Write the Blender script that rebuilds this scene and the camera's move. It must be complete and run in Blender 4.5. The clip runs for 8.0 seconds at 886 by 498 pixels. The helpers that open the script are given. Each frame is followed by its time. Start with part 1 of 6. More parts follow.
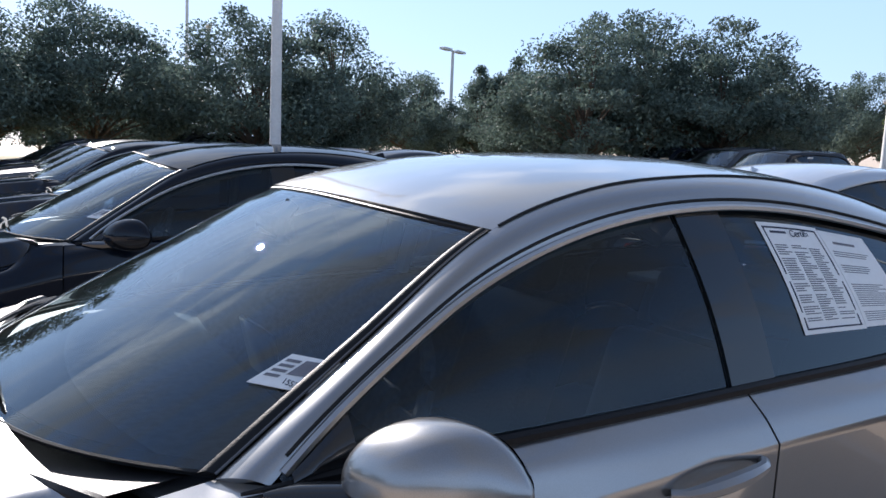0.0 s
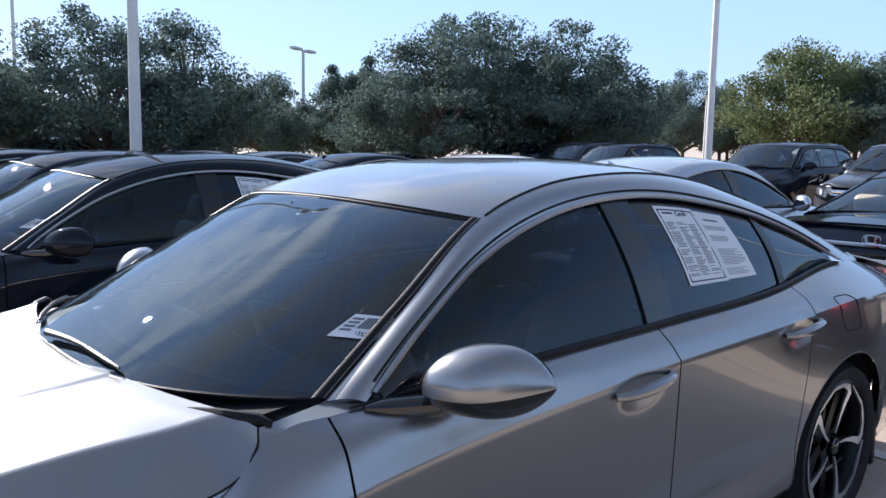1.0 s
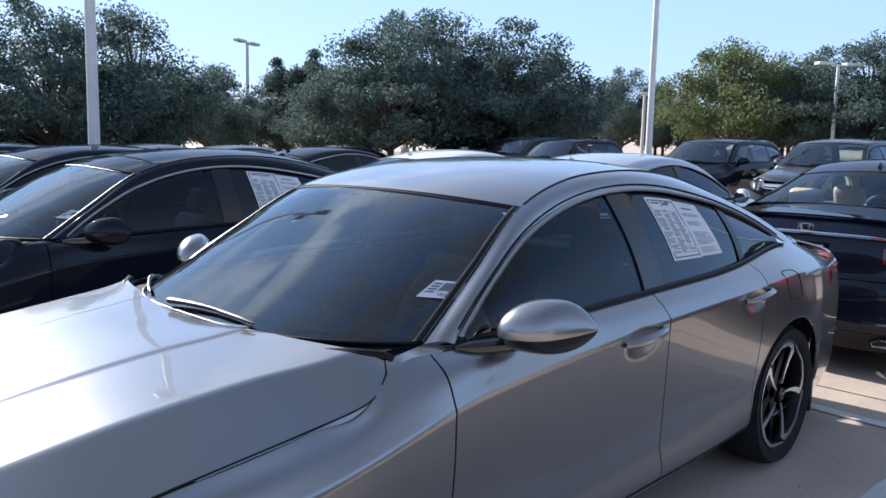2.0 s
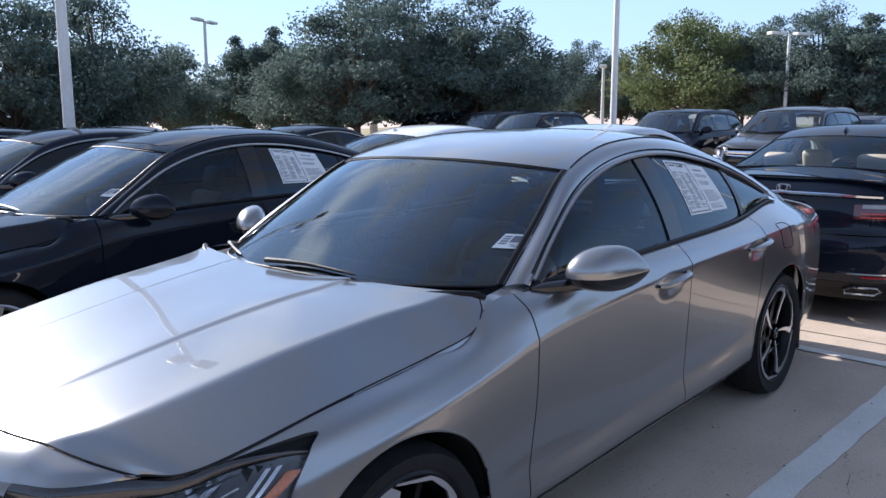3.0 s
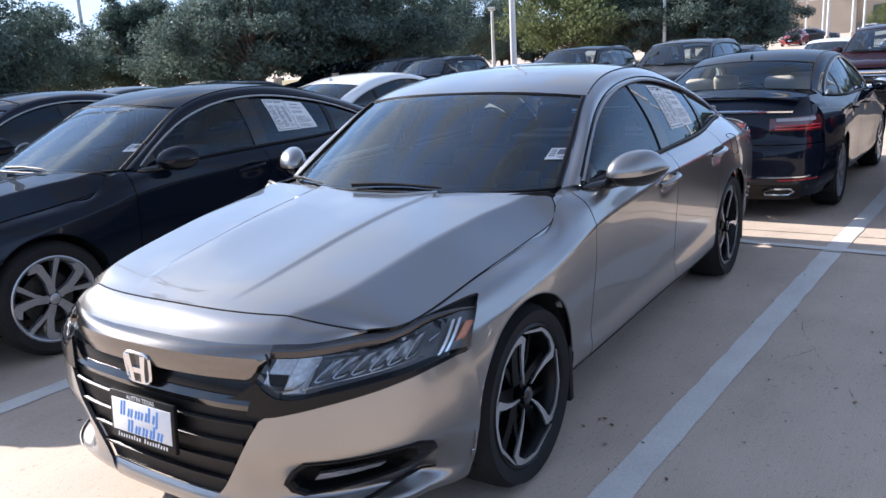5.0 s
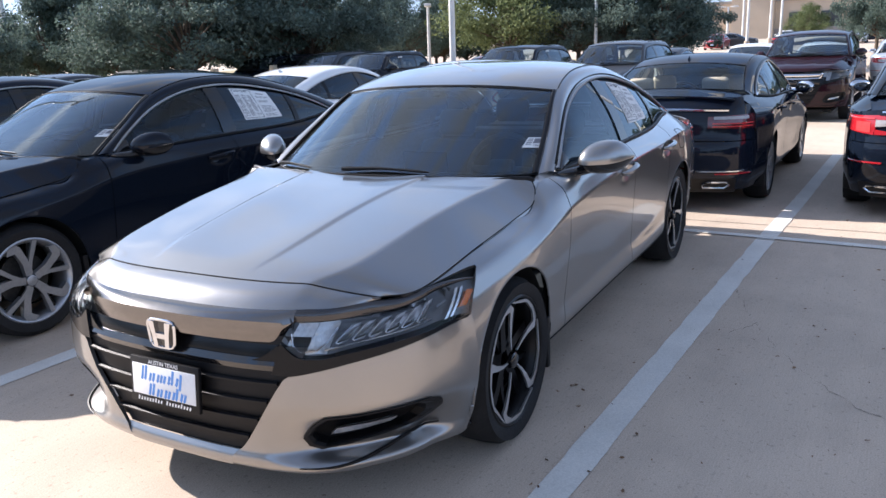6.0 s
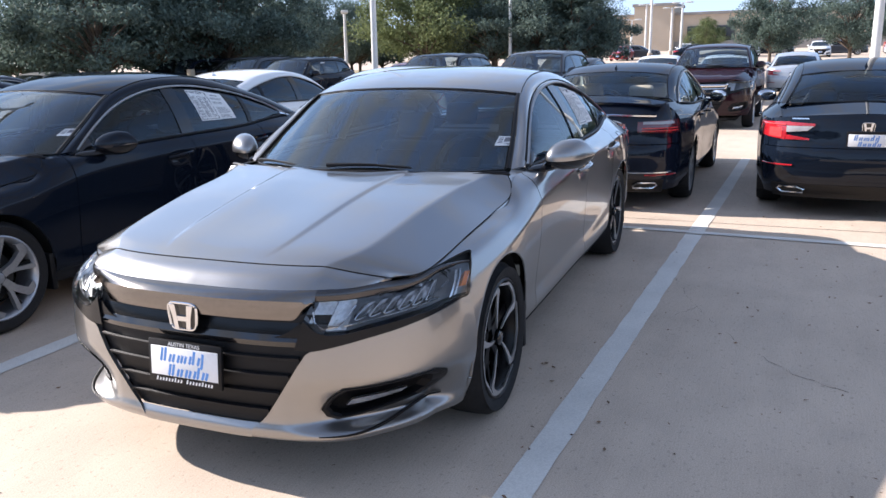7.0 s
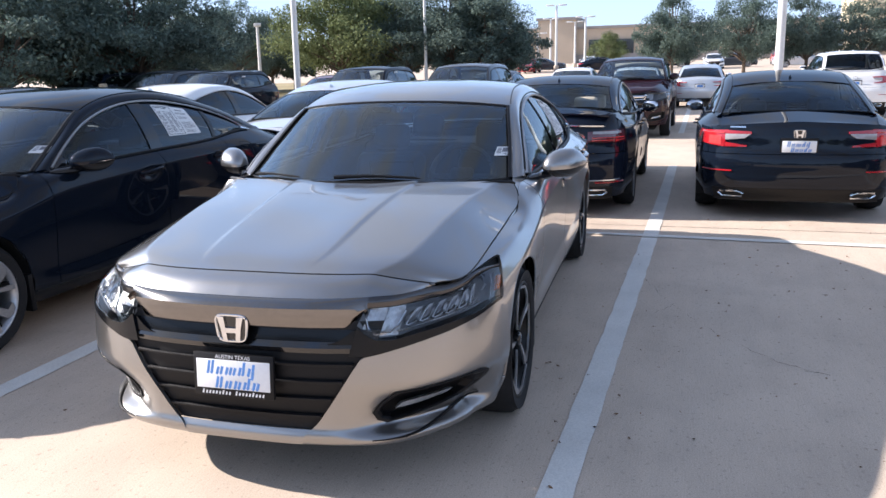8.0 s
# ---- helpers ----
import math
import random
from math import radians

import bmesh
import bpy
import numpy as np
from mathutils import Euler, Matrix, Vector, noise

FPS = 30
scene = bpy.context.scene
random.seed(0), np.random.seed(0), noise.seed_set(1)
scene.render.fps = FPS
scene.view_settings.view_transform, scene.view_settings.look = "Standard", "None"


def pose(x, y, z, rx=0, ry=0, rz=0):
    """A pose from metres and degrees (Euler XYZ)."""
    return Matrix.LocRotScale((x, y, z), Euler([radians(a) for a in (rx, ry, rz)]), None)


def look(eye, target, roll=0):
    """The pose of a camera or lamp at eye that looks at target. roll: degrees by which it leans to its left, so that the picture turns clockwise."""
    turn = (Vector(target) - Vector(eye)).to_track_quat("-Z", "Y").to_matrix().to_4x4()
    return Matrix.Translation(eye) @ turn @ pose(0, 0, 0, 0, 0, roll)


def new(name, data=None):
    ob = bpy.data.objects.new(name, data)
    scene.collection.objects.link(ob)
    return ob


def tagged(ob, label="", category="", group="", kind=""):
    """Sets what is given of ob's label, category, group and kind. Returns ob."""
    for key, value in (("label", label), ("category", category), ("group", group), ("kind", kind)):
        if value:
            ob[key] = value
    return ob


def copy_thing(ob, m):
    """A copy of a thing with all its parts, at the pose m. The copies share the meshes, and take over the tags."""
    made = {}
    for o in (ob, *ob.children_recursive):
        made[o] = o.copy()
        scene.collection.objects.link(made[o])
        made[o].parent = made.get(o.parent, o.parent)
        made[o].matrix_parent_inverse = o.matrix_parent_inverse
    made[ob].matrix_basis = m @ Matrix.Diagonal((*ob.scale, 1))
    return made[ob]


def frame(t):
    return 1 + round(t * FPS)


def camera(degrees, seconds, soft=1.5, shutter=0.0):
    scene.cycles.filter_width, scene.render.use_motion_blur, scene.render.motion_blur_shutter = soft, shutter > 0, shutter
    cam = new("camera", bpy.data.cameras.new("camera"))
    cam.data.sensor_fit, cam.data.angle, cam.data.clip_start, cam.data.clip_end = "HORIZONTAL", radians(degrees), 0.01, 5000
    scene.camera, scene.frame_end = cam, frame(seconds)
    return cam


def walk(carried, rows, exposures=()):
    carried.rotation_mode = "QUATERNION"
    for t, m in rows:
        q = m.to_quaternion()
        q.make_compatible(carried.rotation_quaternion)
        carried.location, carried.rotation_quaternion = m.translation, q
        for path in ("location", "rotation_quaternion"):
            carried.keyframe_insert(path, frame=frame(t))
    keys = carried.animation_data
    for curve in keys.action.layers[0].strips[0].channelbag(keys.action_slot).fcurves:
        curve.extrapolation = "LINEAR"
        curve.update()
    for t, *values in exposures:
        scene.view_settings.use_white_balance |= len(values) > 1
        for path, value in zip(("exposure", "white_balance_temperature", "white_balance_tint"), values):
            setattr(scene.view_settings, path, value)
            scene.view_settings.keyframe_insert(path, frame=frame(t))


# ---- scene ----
cam = camera(59.1, 8.0)
PATH = [
    (0, (0.423, -1.862, 1.475), (1.365, -0.118, 1.206), 0.9),
    (0.5, (0.167, -1.984, 1.491), (1.29, -0.351, 1.224), -0.0),
    (1, (-0.147, -2.107, 1.511), (1.106, -0.572, 1.238), -0.3),
    (1.5, (-0.463, -2.283, 1.54), (0.86, -0.809, 1.258), -0.1),
    (2.8, (-1.194, -2.29, 1.551), (0.229, -0.924, 1.221), -0.7),
    (3, (-1.3, -2.3, 1.549), (0.133, -0.951, 1.198), -1.2),
    (3.5, (-1.552, -2.268, 1.541), (-0.083, -0.97, 1.143), -2.0),
    (4, (-1.803, -2.153, 1.535), (-0.299, -0.913, 1.09), -2.9),
    (4.5, (-2.024, -2.128, 1.542), (-0.48, -0.949, 1.063), -3.3),
    (4.7, (-2.128, -2.178, 1.547), (-0.57, -1.019, 1.066), -3.8),
    (5.8, (-2.538, -2.161, 1.575), (-0.886, -1.155, 1.067), -2.9),
    (6, (-2.616, -2.113, 1.564), (-0.944, -1.14, 1.057), -2.6),
    (6.5, (-2.789, -2.032, 1.566), (-1.065, -1.153, 1.06), -2.0),
    (7, (-3.011, -1.95, 1.564), (-1.236, -1.175, 1.067), -1.6),
    (7.5, (-3.197, -1.8, 1.59), (-1.376, -1.132, 1.103), -1.5),
    (8, (-3.297, -1.542, 1.585), (-1.438, -0.977, 1.112), -1.7),
]
walk(cam, [(t, look(eye, target, roll)) for t, eye, target, roll in PATH], exposures=[(0.0, 1.56, 5850, 13), (1.5, 1.55, 5600, 13), (4.5, 1.82, 5750, 14), (6.5, 1.90, 5900, 14), (8.0, 1.88, 5950, 14)])

# ---- daylight: a low afternoon sun from across the row of cars ----
SUN_EL, SUN_AZ = 27.5, 92.0
world = bpy.data.worlds.new("world")
scene.world = world
world.use_nodes = True
wn = world.node_tree.nodes
sky = wn.new("ShaderNodeTexSky")
sky.sky_type, sky.sun_disc = "NISHITA", False
sky.sun_elevation, sky.sun_rotation = radians(SUN_EL), radians(90 - SUN_AZ)
sky.air_density, sky.dust_density, sky.ozone_density = 1.0, 0.35, 2.0
wn["Background"].inputs[1].default_value = 0.088
wl = world.node_tree.links
# thin wind-drawn cirrus over the whole sky
co, mp, nz, rp, mx = (wn.new("ShaderNode" + k) for k in ("TexCoord", "Mapping", "TexNoise", "MapRange", "MixRGB"))
mp.inputs["Rotation"].default_value = (0.2, 0.3, 0.9)
mp.inputs["Scale"].default_value = (2.2, 7.0, 4.4)
mp.inputs["Location"].default_value = (0.4, 0.2, 0.1)
nz.inputs["Scale"].default_value, nz.inputs["Detail"].default_value, nz.inputs["Distortion"].default_value = 1.5, 8, 0.8
rp.inputs[1].default_value, rp.inputs[2].default_value, rp.inputs[3].default_value, rp.inputs[4].default_value = 0.42, 0.60, 0.0, 0.90
# cloud is lit from behind, so it shines where the clear sky round the sun does
grey, square, scale, halo, lift, glow = wn.new("ShaderNodeRGBToBW"), *(wn.new("ShaderNodeMath") for _ in range(5))
square.operation, scale.operation, halo.operation, lift.operation, glow.operation = "MULTIPLY", "MULTIPLY", "MAXIMUM", "ADD", "MINIMUM"
scale.inputs[1].default_value, lift.inputs[1].default_value, glow.inputs[1].default_value = 0.40, 0.2, 6.0
wl.new(sky.outputs[0], grey.inputs[0])
for k in (0, 1):
    wl.new(grey.outputs[0], square.inputs[k])
wl.new(square.outputs[0], scale.inputs[0])
wl.new(scale.outputs[0], halo.inputs[0])
wl.new(grey.outputs[0], halo.inputs[1])
wl.new(halo.outputs[0], lift.inputs[0])
wl.new(lift.outputs[0], glow.inputs[0])
wl.new(glow.outputs[0], mx.inputs[2])
wl.new(co.outputs["Generated"], mp.inputs[0])
wl.new(mp.outputs[0], nz.inputs["Vector"])
wl.new(nz.outputs[0], rp.inputs[0])
# the cirrus lies high up and thins out towards the horizon
part_z, rise, thin = wn.new("ShaderNodeSeparateXYZ"), wn.new("ShaderNodeMapRange"), wn.new("ShaderNodeMath")
rise.inputs[1].default_value, rise.inputs[2].default_value, rise.inputs[3].default_value, rise.inputs[4].default_value = 0.20, 0.50, 0.0, 1.0
thin.operation = "MULTIPLY"
wl.new(co.outputs["Generated"], part_z.inputs[0])
wl.new(part_z.outputs[2], rise.inputs[0])
wl.new(rp.outputs[0], thin.inputs[0])
wl.new(rise.outputs[0], thin.inputs[1])
wl.new(thin.outputs[0], mx.inputs[0])
# haze keeps the sky round the sun from growing brighter than this
cap = wn.new("ShaderNodeMixRGB")
cap.blend_type = "DARKEN"
cap.inputs[0].default_value, cap.inputs[2].default_value = 0.80, (1.95, 2.70, 3.9, 1)
pale = wn.new("ShaderNodeHueSaturation")
pale.inputs["Saturation"].default_value = 0.85
wl.new(sky.outputs[0], pale.inputs["Color"])
wl.new(pale.outputs[0], cap.inputs[1])
wl.new(cap.outputs[0], mx.inputs[1])
wl.new(mx.outputs[0], wn["Background"].inputs[0])
sun = new("sun", bpy.data.lights.new("sun", "SUN"))
sun.data.energy, sun.data.angle, sun.data.color = 3.4, radians(0.53), (1.0, 0.89, 0.76)
sd = Vector((math.cos(radians(SUN_EL)) * math.cos(radians(SUN_AZ)), math.cos(radians(SUN_EL)) * math.sin(radians(SUN_AZ)), math.sin(radians(SUN_EL))))
sun.matrix_world = look(sd * 60, (0, 0, 0))

# The lot rises a little along x: what stands plumb leans by this much against it.
PLUMB = pose(0, 0, 0, 0, 1.7, 0)


# ---- materials ----
def material(name, colour, rough=0.5, metal=0.0, coat=0.0, vary=0.0, scale=4.0, fine=0.0, fine_scale=60.0, bump=0.0, bump_scale=80.0, emit=0.0, spec=0.5, island=0.0):
    m = bpy.data.materials.new(name)
    m.use_nodes = True
    n, l = m.node_tree.nodes, m.node_tree.links
    b = n["Principled BSDF"]
    b.inputs["Base Color"].default_value = (*colour, 1)
    b.inputs["Roughness"].default_value, b.inputs["Metallic"].default_value = rough, metal
    b.inputs["Coat Weight"].default_value, b.inputs["Coat Roughness"].default_value = coat, 0.03
    b.inputs["Specular IOR Level"].default_value = spec
    if vary or fine or island:
        co = n.new("ShaderNodeTexCoord")
        value = None
        for amount, size, detail in ((vary, scale, 5), (fine, fine_scale, 3)):
            if amount:
                t = n.new("ShaderNodeTexNoise")
                t.inputs["Scale"].default_value, t.inputs["Detail"].default_value = size, detail
                l.new(co.outputs["Object"], t.inputs["Vector"])
                r = n.new("ShaderNodeMapRange")
                r.inputs[1].default_value, r.inputs[2].default_value = 0.3, 0.7
                r.inputs[3].default_value, r.inputs[4].default_value = 1 - amount, 1 + amount
                l.new(t.outputs[0], r.inputs[0])
                value = mul(n, l, value, r.outputs[0])
        if island:
            g = n.new("ShaderNodeNewGeometry")
            r = n.new("ShaderNodeMapRange")
            r.inputs[3].default_value, r.inputs[4].default_value = 1 - island, 1 + island
            l.new(g.outputs["Random Per Island"], r.inputs[0])
            value = mul(n, l, value, r.outputs[0])
        v = n.new("ShaderNodeVectorMath")
        v.operation = "SCALE"
        v.inputs[0].default_value = colour
        l.new(value, v.inputs["Scale"])
        l.new(v.outputs[0], b.inputs["Base Color"])
    if bump:
        co = n.new("ShaderNodeTexCoord")
        t = n.new("ShaderNodeTexNoise")
        t.inputs["Scale"].default_value, t.inputs["Detail"].default_value = bump_scale, 4
        l.new(co.outputs["Object"], t.inputs["Vector"])
        u = n.new("ShaderNodeBump")
        u.inputs["Strength"].default_value, u.inputs["Distance"].default_value = bump, 0.01
        l.new(t.outputs[0], u.inputs["Height"])
        l.new(u.outputs[0], b.inputs["Normal"])
    if emit:
        b.inputs["Emission Color"].default_value, b.inputs["Emission Strength"].default_value = (*colour, 1), emit
    return m


def mul(n, l, a, b):
    if a is None:
        return b
    k = n.new("ShaderNodeMath")
    k.operation = "MULTIPLY"
    l.new(a, k.inputs[0])
    l.new(b, k.inputs[1])
    return k.outputs[0]


def glass(name, tint, ior=1.5, rough=0.0, sheen=(0.80, 0.91, 1.0), dust_haze=0.0):
    """A thin pane: tinted light goes straight through, the rest mirrors."""
    m = bpy.data.materials.new(name)
    m.use_nodes = True
    n, l = m.node_tree.nodes, m.node_tree.links
    n.remove(n["Principled BSDF"])
    clear, gloss, mix, fres = n.new("ShaderNodeBsdfTransparent"), n.new("ShaderNodeBsdfGlossy"), n.new("ShaderNodeMixShader"), n.new("ShaderNodeFresnel")
    clear.inputs[0].default_value = (*tint, 1)
    gloss.inputs["Roughness"].default_value = rough
    gloss.inputs["Color"].default_value = (*sheen, 1)
    fres.inputs[0].default_value = ior
    l.new(fres.outputs[0], mix.inputs[0])
    l.new(clear.outputs[0], mix.inputs[1])
    l.new(gloss.outputs[0], mix.inputs[2])
    out = mix.outputs[0]
    if dust_haze:
        # a dry film of dust, thicker in smears; it also imitates hazy, wavy reflections
        film, over, co, mp, t, r = (n.new("ShaderNode" + q) for q in ("BsdfDiffuse", "MixShader", "TexCoord", "Mapping", "TexNoise", "MapRange"))
        film.inputs[0].default_value = (0.55, 0.56, 0.53, 1)
        mp.inputs["Scale"].default_value = (2.0, 7.0, 2.0)
        mp.inputs["Rotation"].default_value = (0, 0, 0.6)
        t.inputs["Scale"].default_value, t.inputs["Detail"].default_value = 1.3, 7
        r.inputs[1].default_value, r.inputs[2].default_value, r.inputs[3].default_value, r.inputs[4].default_value = 0.35, 0.70, dust_haze * 0.35, dust_haze * 1.5
        l.new(co.outputs["Object"], mp.inputs[0])
        l.new(mp.outputs[0], t.inputs["Vector"])
        l.new(t.outputs[0], r.inputs[0])
        l.new(r.outputs[0], over.inputs[0])
        l.new(out, over.inputs[1])
        l.new(film.outputs[0], over.inputs[2])
        out = over.outputs[0]
    l.new(out, n["Material Output"].inputs[0])
    return m


def paint(name, colour, metal=0.0, rough=0.35, flake=0.0):
    m = material(name, colour, rough, metal, 1.0, vary=0.04, scale=1.5, fine=flake, fine_scale=900.0)
    m.node_tree.nodes["Principled BSDF"].inputs["Coat Roughness"].default_value = 0.02
    m.node_tree.nodes["Principled BSDF"].inputs["Coat Weight"].default_value = 1.0 if max(colour) > 0.1 else 0.6
    m.node_tree.nodes["Principled BSDF"].inputs["Specular IOR Level"].default_value = 0.5 if max(colour) > 0.2 else 0.0
    return m


SILVER = paint("silver_paint", (0.305, 0.300, 0.296), 0.90, 0.29, 0.10)
BLACK_PAINT = paint("black_paint", (0.005, 0.008, 0.015), 0.0, 0.3, 0.15)
NAVY_PAINT = paint("navy_paint", (0.007, 0.010, 0.019), 0.0, 0.3, 0.15)
WHITE_PAINT = paint("white_paint", (0.75, 0.75, 0.74), 0.0, 0.4)
PALE_PAINT = paint("pale_silver_paint", (0.50, 0.52, 0.55), 0.5, 0.35, 0.08)
MAROON_PAINT = paint("maroon_paint", (0.020, 0.007, 0.011), 0.0, 0.3, 0.12)
GREY_PAINT = paint("grey_paint", (0.06, 0.065, 0.075), 0.3, 0.32, 0.12)
RED_PAINT = paint("red_paint", (0.35, 0.02, 0.02), 0.0, 0.35)
GLOSS_BLACK = material("gloss_black_plastic", (0.008, 0.008, 0.009), 0.12, coat=0.6)
TRIM_BLACK = material("black_trim_plastic", (0.006, 0.006, 0.007), 0.45, spec=0.25, fine=0.2, fine_scale=120, bump=0.15, bump_scale=400)
RUBBER = material("tyre_rubber", (0.013, 0.013, 0.014), 0.75, spec=0.3, vary=0.25, scale=9, fine=0.2, bump=0.2, bump_scale=200)
SHELL = material("dark_underbody", (0.008, 0.008, 0.008), 0.9, fine=0.2)
CHROME = material("chrome", (0.72, 0.73, 0.75), 0.10, 1.0, fine=0.04)
PILLAR_GLOSS = material("pillar_gloss_black", (0.004, 0.005, 0.006), 0.03, spec=0.70)
SATIN_TRIM = material("satin_window_trim", (0.42, 0.42, 0.42), 0.32, 1.0, fine=0.05)
DEEP_BLACK = material("deep_black_plastic", (0.004, 0.0045, 0.006), 0.22, spec=0.28)
DARK_CHROME = material("dark_chrome", (0.21, 0.198, 0.19), 0.16, 1.0, fine=0.05)
MACHINED = material("machined_alloy", (0.66, 0.67, 0.69), 0.28, 0.9, fine=0.06, fine_scale=150)
RIM_BLACK = material("black_alloy", (0.004, 0.004, 0.0045), 0.35, 0.0, 0.0, fine=0.15, spec=0.25)
ALLOY = material("silver_alloy", (0.42, 0.43, 0.45), 0.35, 0.8, fine=0.08)
SCREEN = glass("windscreen_glass", (0.52, 0.62, 0.66), 1.9, dust_haze=0.012)
TINT = glass("tinted_glass", (0.06, 0.085, 0.115), 1.62)
FRONT_TINT = glass("front_side_glass", (0.36, 0.42, 0.47), 1.48, dust_haze=0.006)
SIDE_CLEAR = glass("lightly_tinted_glass", (0.86, 0.90, 0.89), 1.28)
REAR_TINT = glass("rear_window_glass", (0.80, 0.83, 0.83), 1.4)
CLEAR = glass("lamp_cover", (0.92, 0.93, 0.94), 1.32, sheen=(1, 1, 1))
BEAM = material("beam_reflector", (0.56, 0.56, 0.56), 0.28, 0.85, fine=0.15, fine_scale=70, bump=0.6, bump_scale=45)
LAMP_BROW = material("lamp_brow_grey", (0.085, 0.083, 0.085), 0.18, 0.8, fine=0.05)
LAMP_INNER = material("lamp_inner_grey", (0.13, 0.13, 0.132), 0.35, 0.5, fine=0.1)
HEADLINER = material("pale_headliner", (0.42, 0.40, 0.36), 0.9, vary=0.08, fine=0.12, fine_scale=120)
IRON = material("brake_iron", (0.05, 0.05, 0.05), 0.5, 0.6, fine=0.2)
TAIL_RED = material("tail_lamp_red", (0.34, 0.012, 0.018), 0.12, coat=1.0, vary=0.15, scale=18)
TAIL_BRIGHT = material("tail_lamp_bright_red", (0.62, 0.05, 0.05), 0.16, coat=1.0, fine=0.2, fine_scale=90)
TAIL_DARK = material("tail_lamp_deep_red", (0.10, 0.006, 0.010), 0.12, coat=1.0, vary=0.15, scale=18)
TAIL_CLEAR = material("tail_lamp_clear", (0.30, 0.28, 0.28), 0.12, coat=1.0, vary=0.15, scale=25)
AMBER = material("amber_lens", (0.65, 0.17, 0.015), 0.25, coat=0.8, fine=0.2, fine_scale=160)
LAMP_CHROME = material("lamp_reflector", (0.80, 0.81, 0.82), 0.20, 0.9, fine=0.15, fine_scale=70)
SEAT_DARK = material("dark_cloth", (0.022, 0.022, 0.024), 0.85, fine=0.25, fine_scale=150, bump=0.2)
SEAT_TAN = material("tan_leather", (0.42, 0.37, 0.28), 0.55, vary=0.1, fine=0.1, bump=0.15)
DASH = material("dashboard_plastic", (0.09, 0.09, 0.093), 0.7, fine=0.2, bump=0.2, bump_scale=500)
PAPER = material("white_paper", (0.74, 0.74, 0.73), 0.7, vary=0.04, fine=0.03)
INK = material("grey_ink", (0.16, 0.16, 0.18), 0.8, fine=0.1)
INK_DARK = material("dark_ink", (0.03, 0.035, 0.06), 0.8, fine=0.1)
PLATE_BLUE = material("plate_blue", (0.10, 0.26, 0.62), 0.5, fine=0.06)
PLATE_WHITE = material("plate_white", (0.78, 0.79, 0.80), 0.4, vary=0.05, fine=0.03)
POLE_PAINT = material("pole_paint", (0.62, 0.62, 0.60), 0.55, vary=0.10, scale=1.2, fine=0.06, fine_scale=25, bump=0.1)
LINE_PAINT = material("line_paint", (0.64, 0.615, 0.565), 0.8, vary=0.09, scale=2.5, fine=0.10, fine_scale=140, bump=0.15, bump_scale=200)


# ---- mesh tools ----
def spline(rows):
    """A smooth curve through rows of t and values."""
    a = np.array(rows, float)
    t, v = a[:, 0], a[:, 1:]
    h = np.diff(t)[:, None]
    d = np.diff(v, axis=0) / h
    m = np.vstack([d[:1], (d[:-1] * h[1:] + d[1:] * h[:-1]) / (h[1:] + h[:-1]), d[-1:]]) if len(t) > 2 else np.vstack([d, d])
    n = len(t)

    def f(x):
        x = min(max(x, t[0]), t[-1])
        i = min(max(int(np.searchsorted(t, x)) - 1, 0), n - 2)
        k = t[i + 1] - t[i]
        s = (x - t[i]) / k
        s2, s3 = s * s, s * s * s
        return (2 * s3 - 3 * s2 + 1) * v[i] + (s3 - 2 * s2 + s) * k * m[i] + (3 * s2 - 2 * s3) * v[i + 1] + (s3 - s2) * k * m[i + 1]

    return f


def curve(points):
    """A smooth curve through places, for 0 to 1 along its length."""
    p = np.array(points, float)
    d = np.concatenate([[0], np.cumsum(np.linalg.norm(np.diff(p, axis=0), axis=1))])
    return spline(np.column_stack([d / d[-1], p]))


def lerp(a, b, t):
    return a + (b - a) * t


def sheet(f, nu, nv, centre=(1.4, 0, 0.6), flange=0.014, keep=None, shift=0.0):
    """A skin f(u, v), 0 to 1 each, that faces away from centre, with its edges turned in."""
    p = np.array([[f(i / nu, j / nv) for j in range(nv + 1)] for i in range(nu + 1)], float)
    n = np.cross(np.gradient(p, axis=0), np.gradient(p, axis=1))
    n /= np.linalg.norm(n, axis=2, keepdims=True) + 1e-12
    flip = float(np.sum(n * (p - np.array(centre)))) < 0
    if flip:
        n = -n
    p = p + n * shift
    v = [tuple(q) for row in p for q in row]
    w = nv + 1
    faces = []
    for i in range(nu):
        for j in range(nv):
            if keep and not keep((i + 0.5) / nu, (j + 0.5) / nv):
                continue
            q = (i * w + j, (i + 1) * w + j, (i + 1) * w + j + 1, i * w + j + 1)
            faces.append(q[::-1] if flip else q)
    if flange:
        loop = [(i, 0) for i in range(nu)] + [(nu, j) for j in range(nv)] + [(i, nv) for i in range(nu, 0, -1)] + [(0, j) for j in range(nv, 0, -1)]
        k = len(v)
        for i, j in loop:
            v.append(tuple(p[i, j]))
            v.append(tuple(p[i, j] - n[i, j] * flange))
        m = len(loop)
        for a in range(m):
            b = (a + 1) % m
            q = (k + 2 * a, k + 2 * b, k + 2 * b + 1, k + 2 * a + 1)
            faces.append(q if flip else q[::-1])
    return v, faces


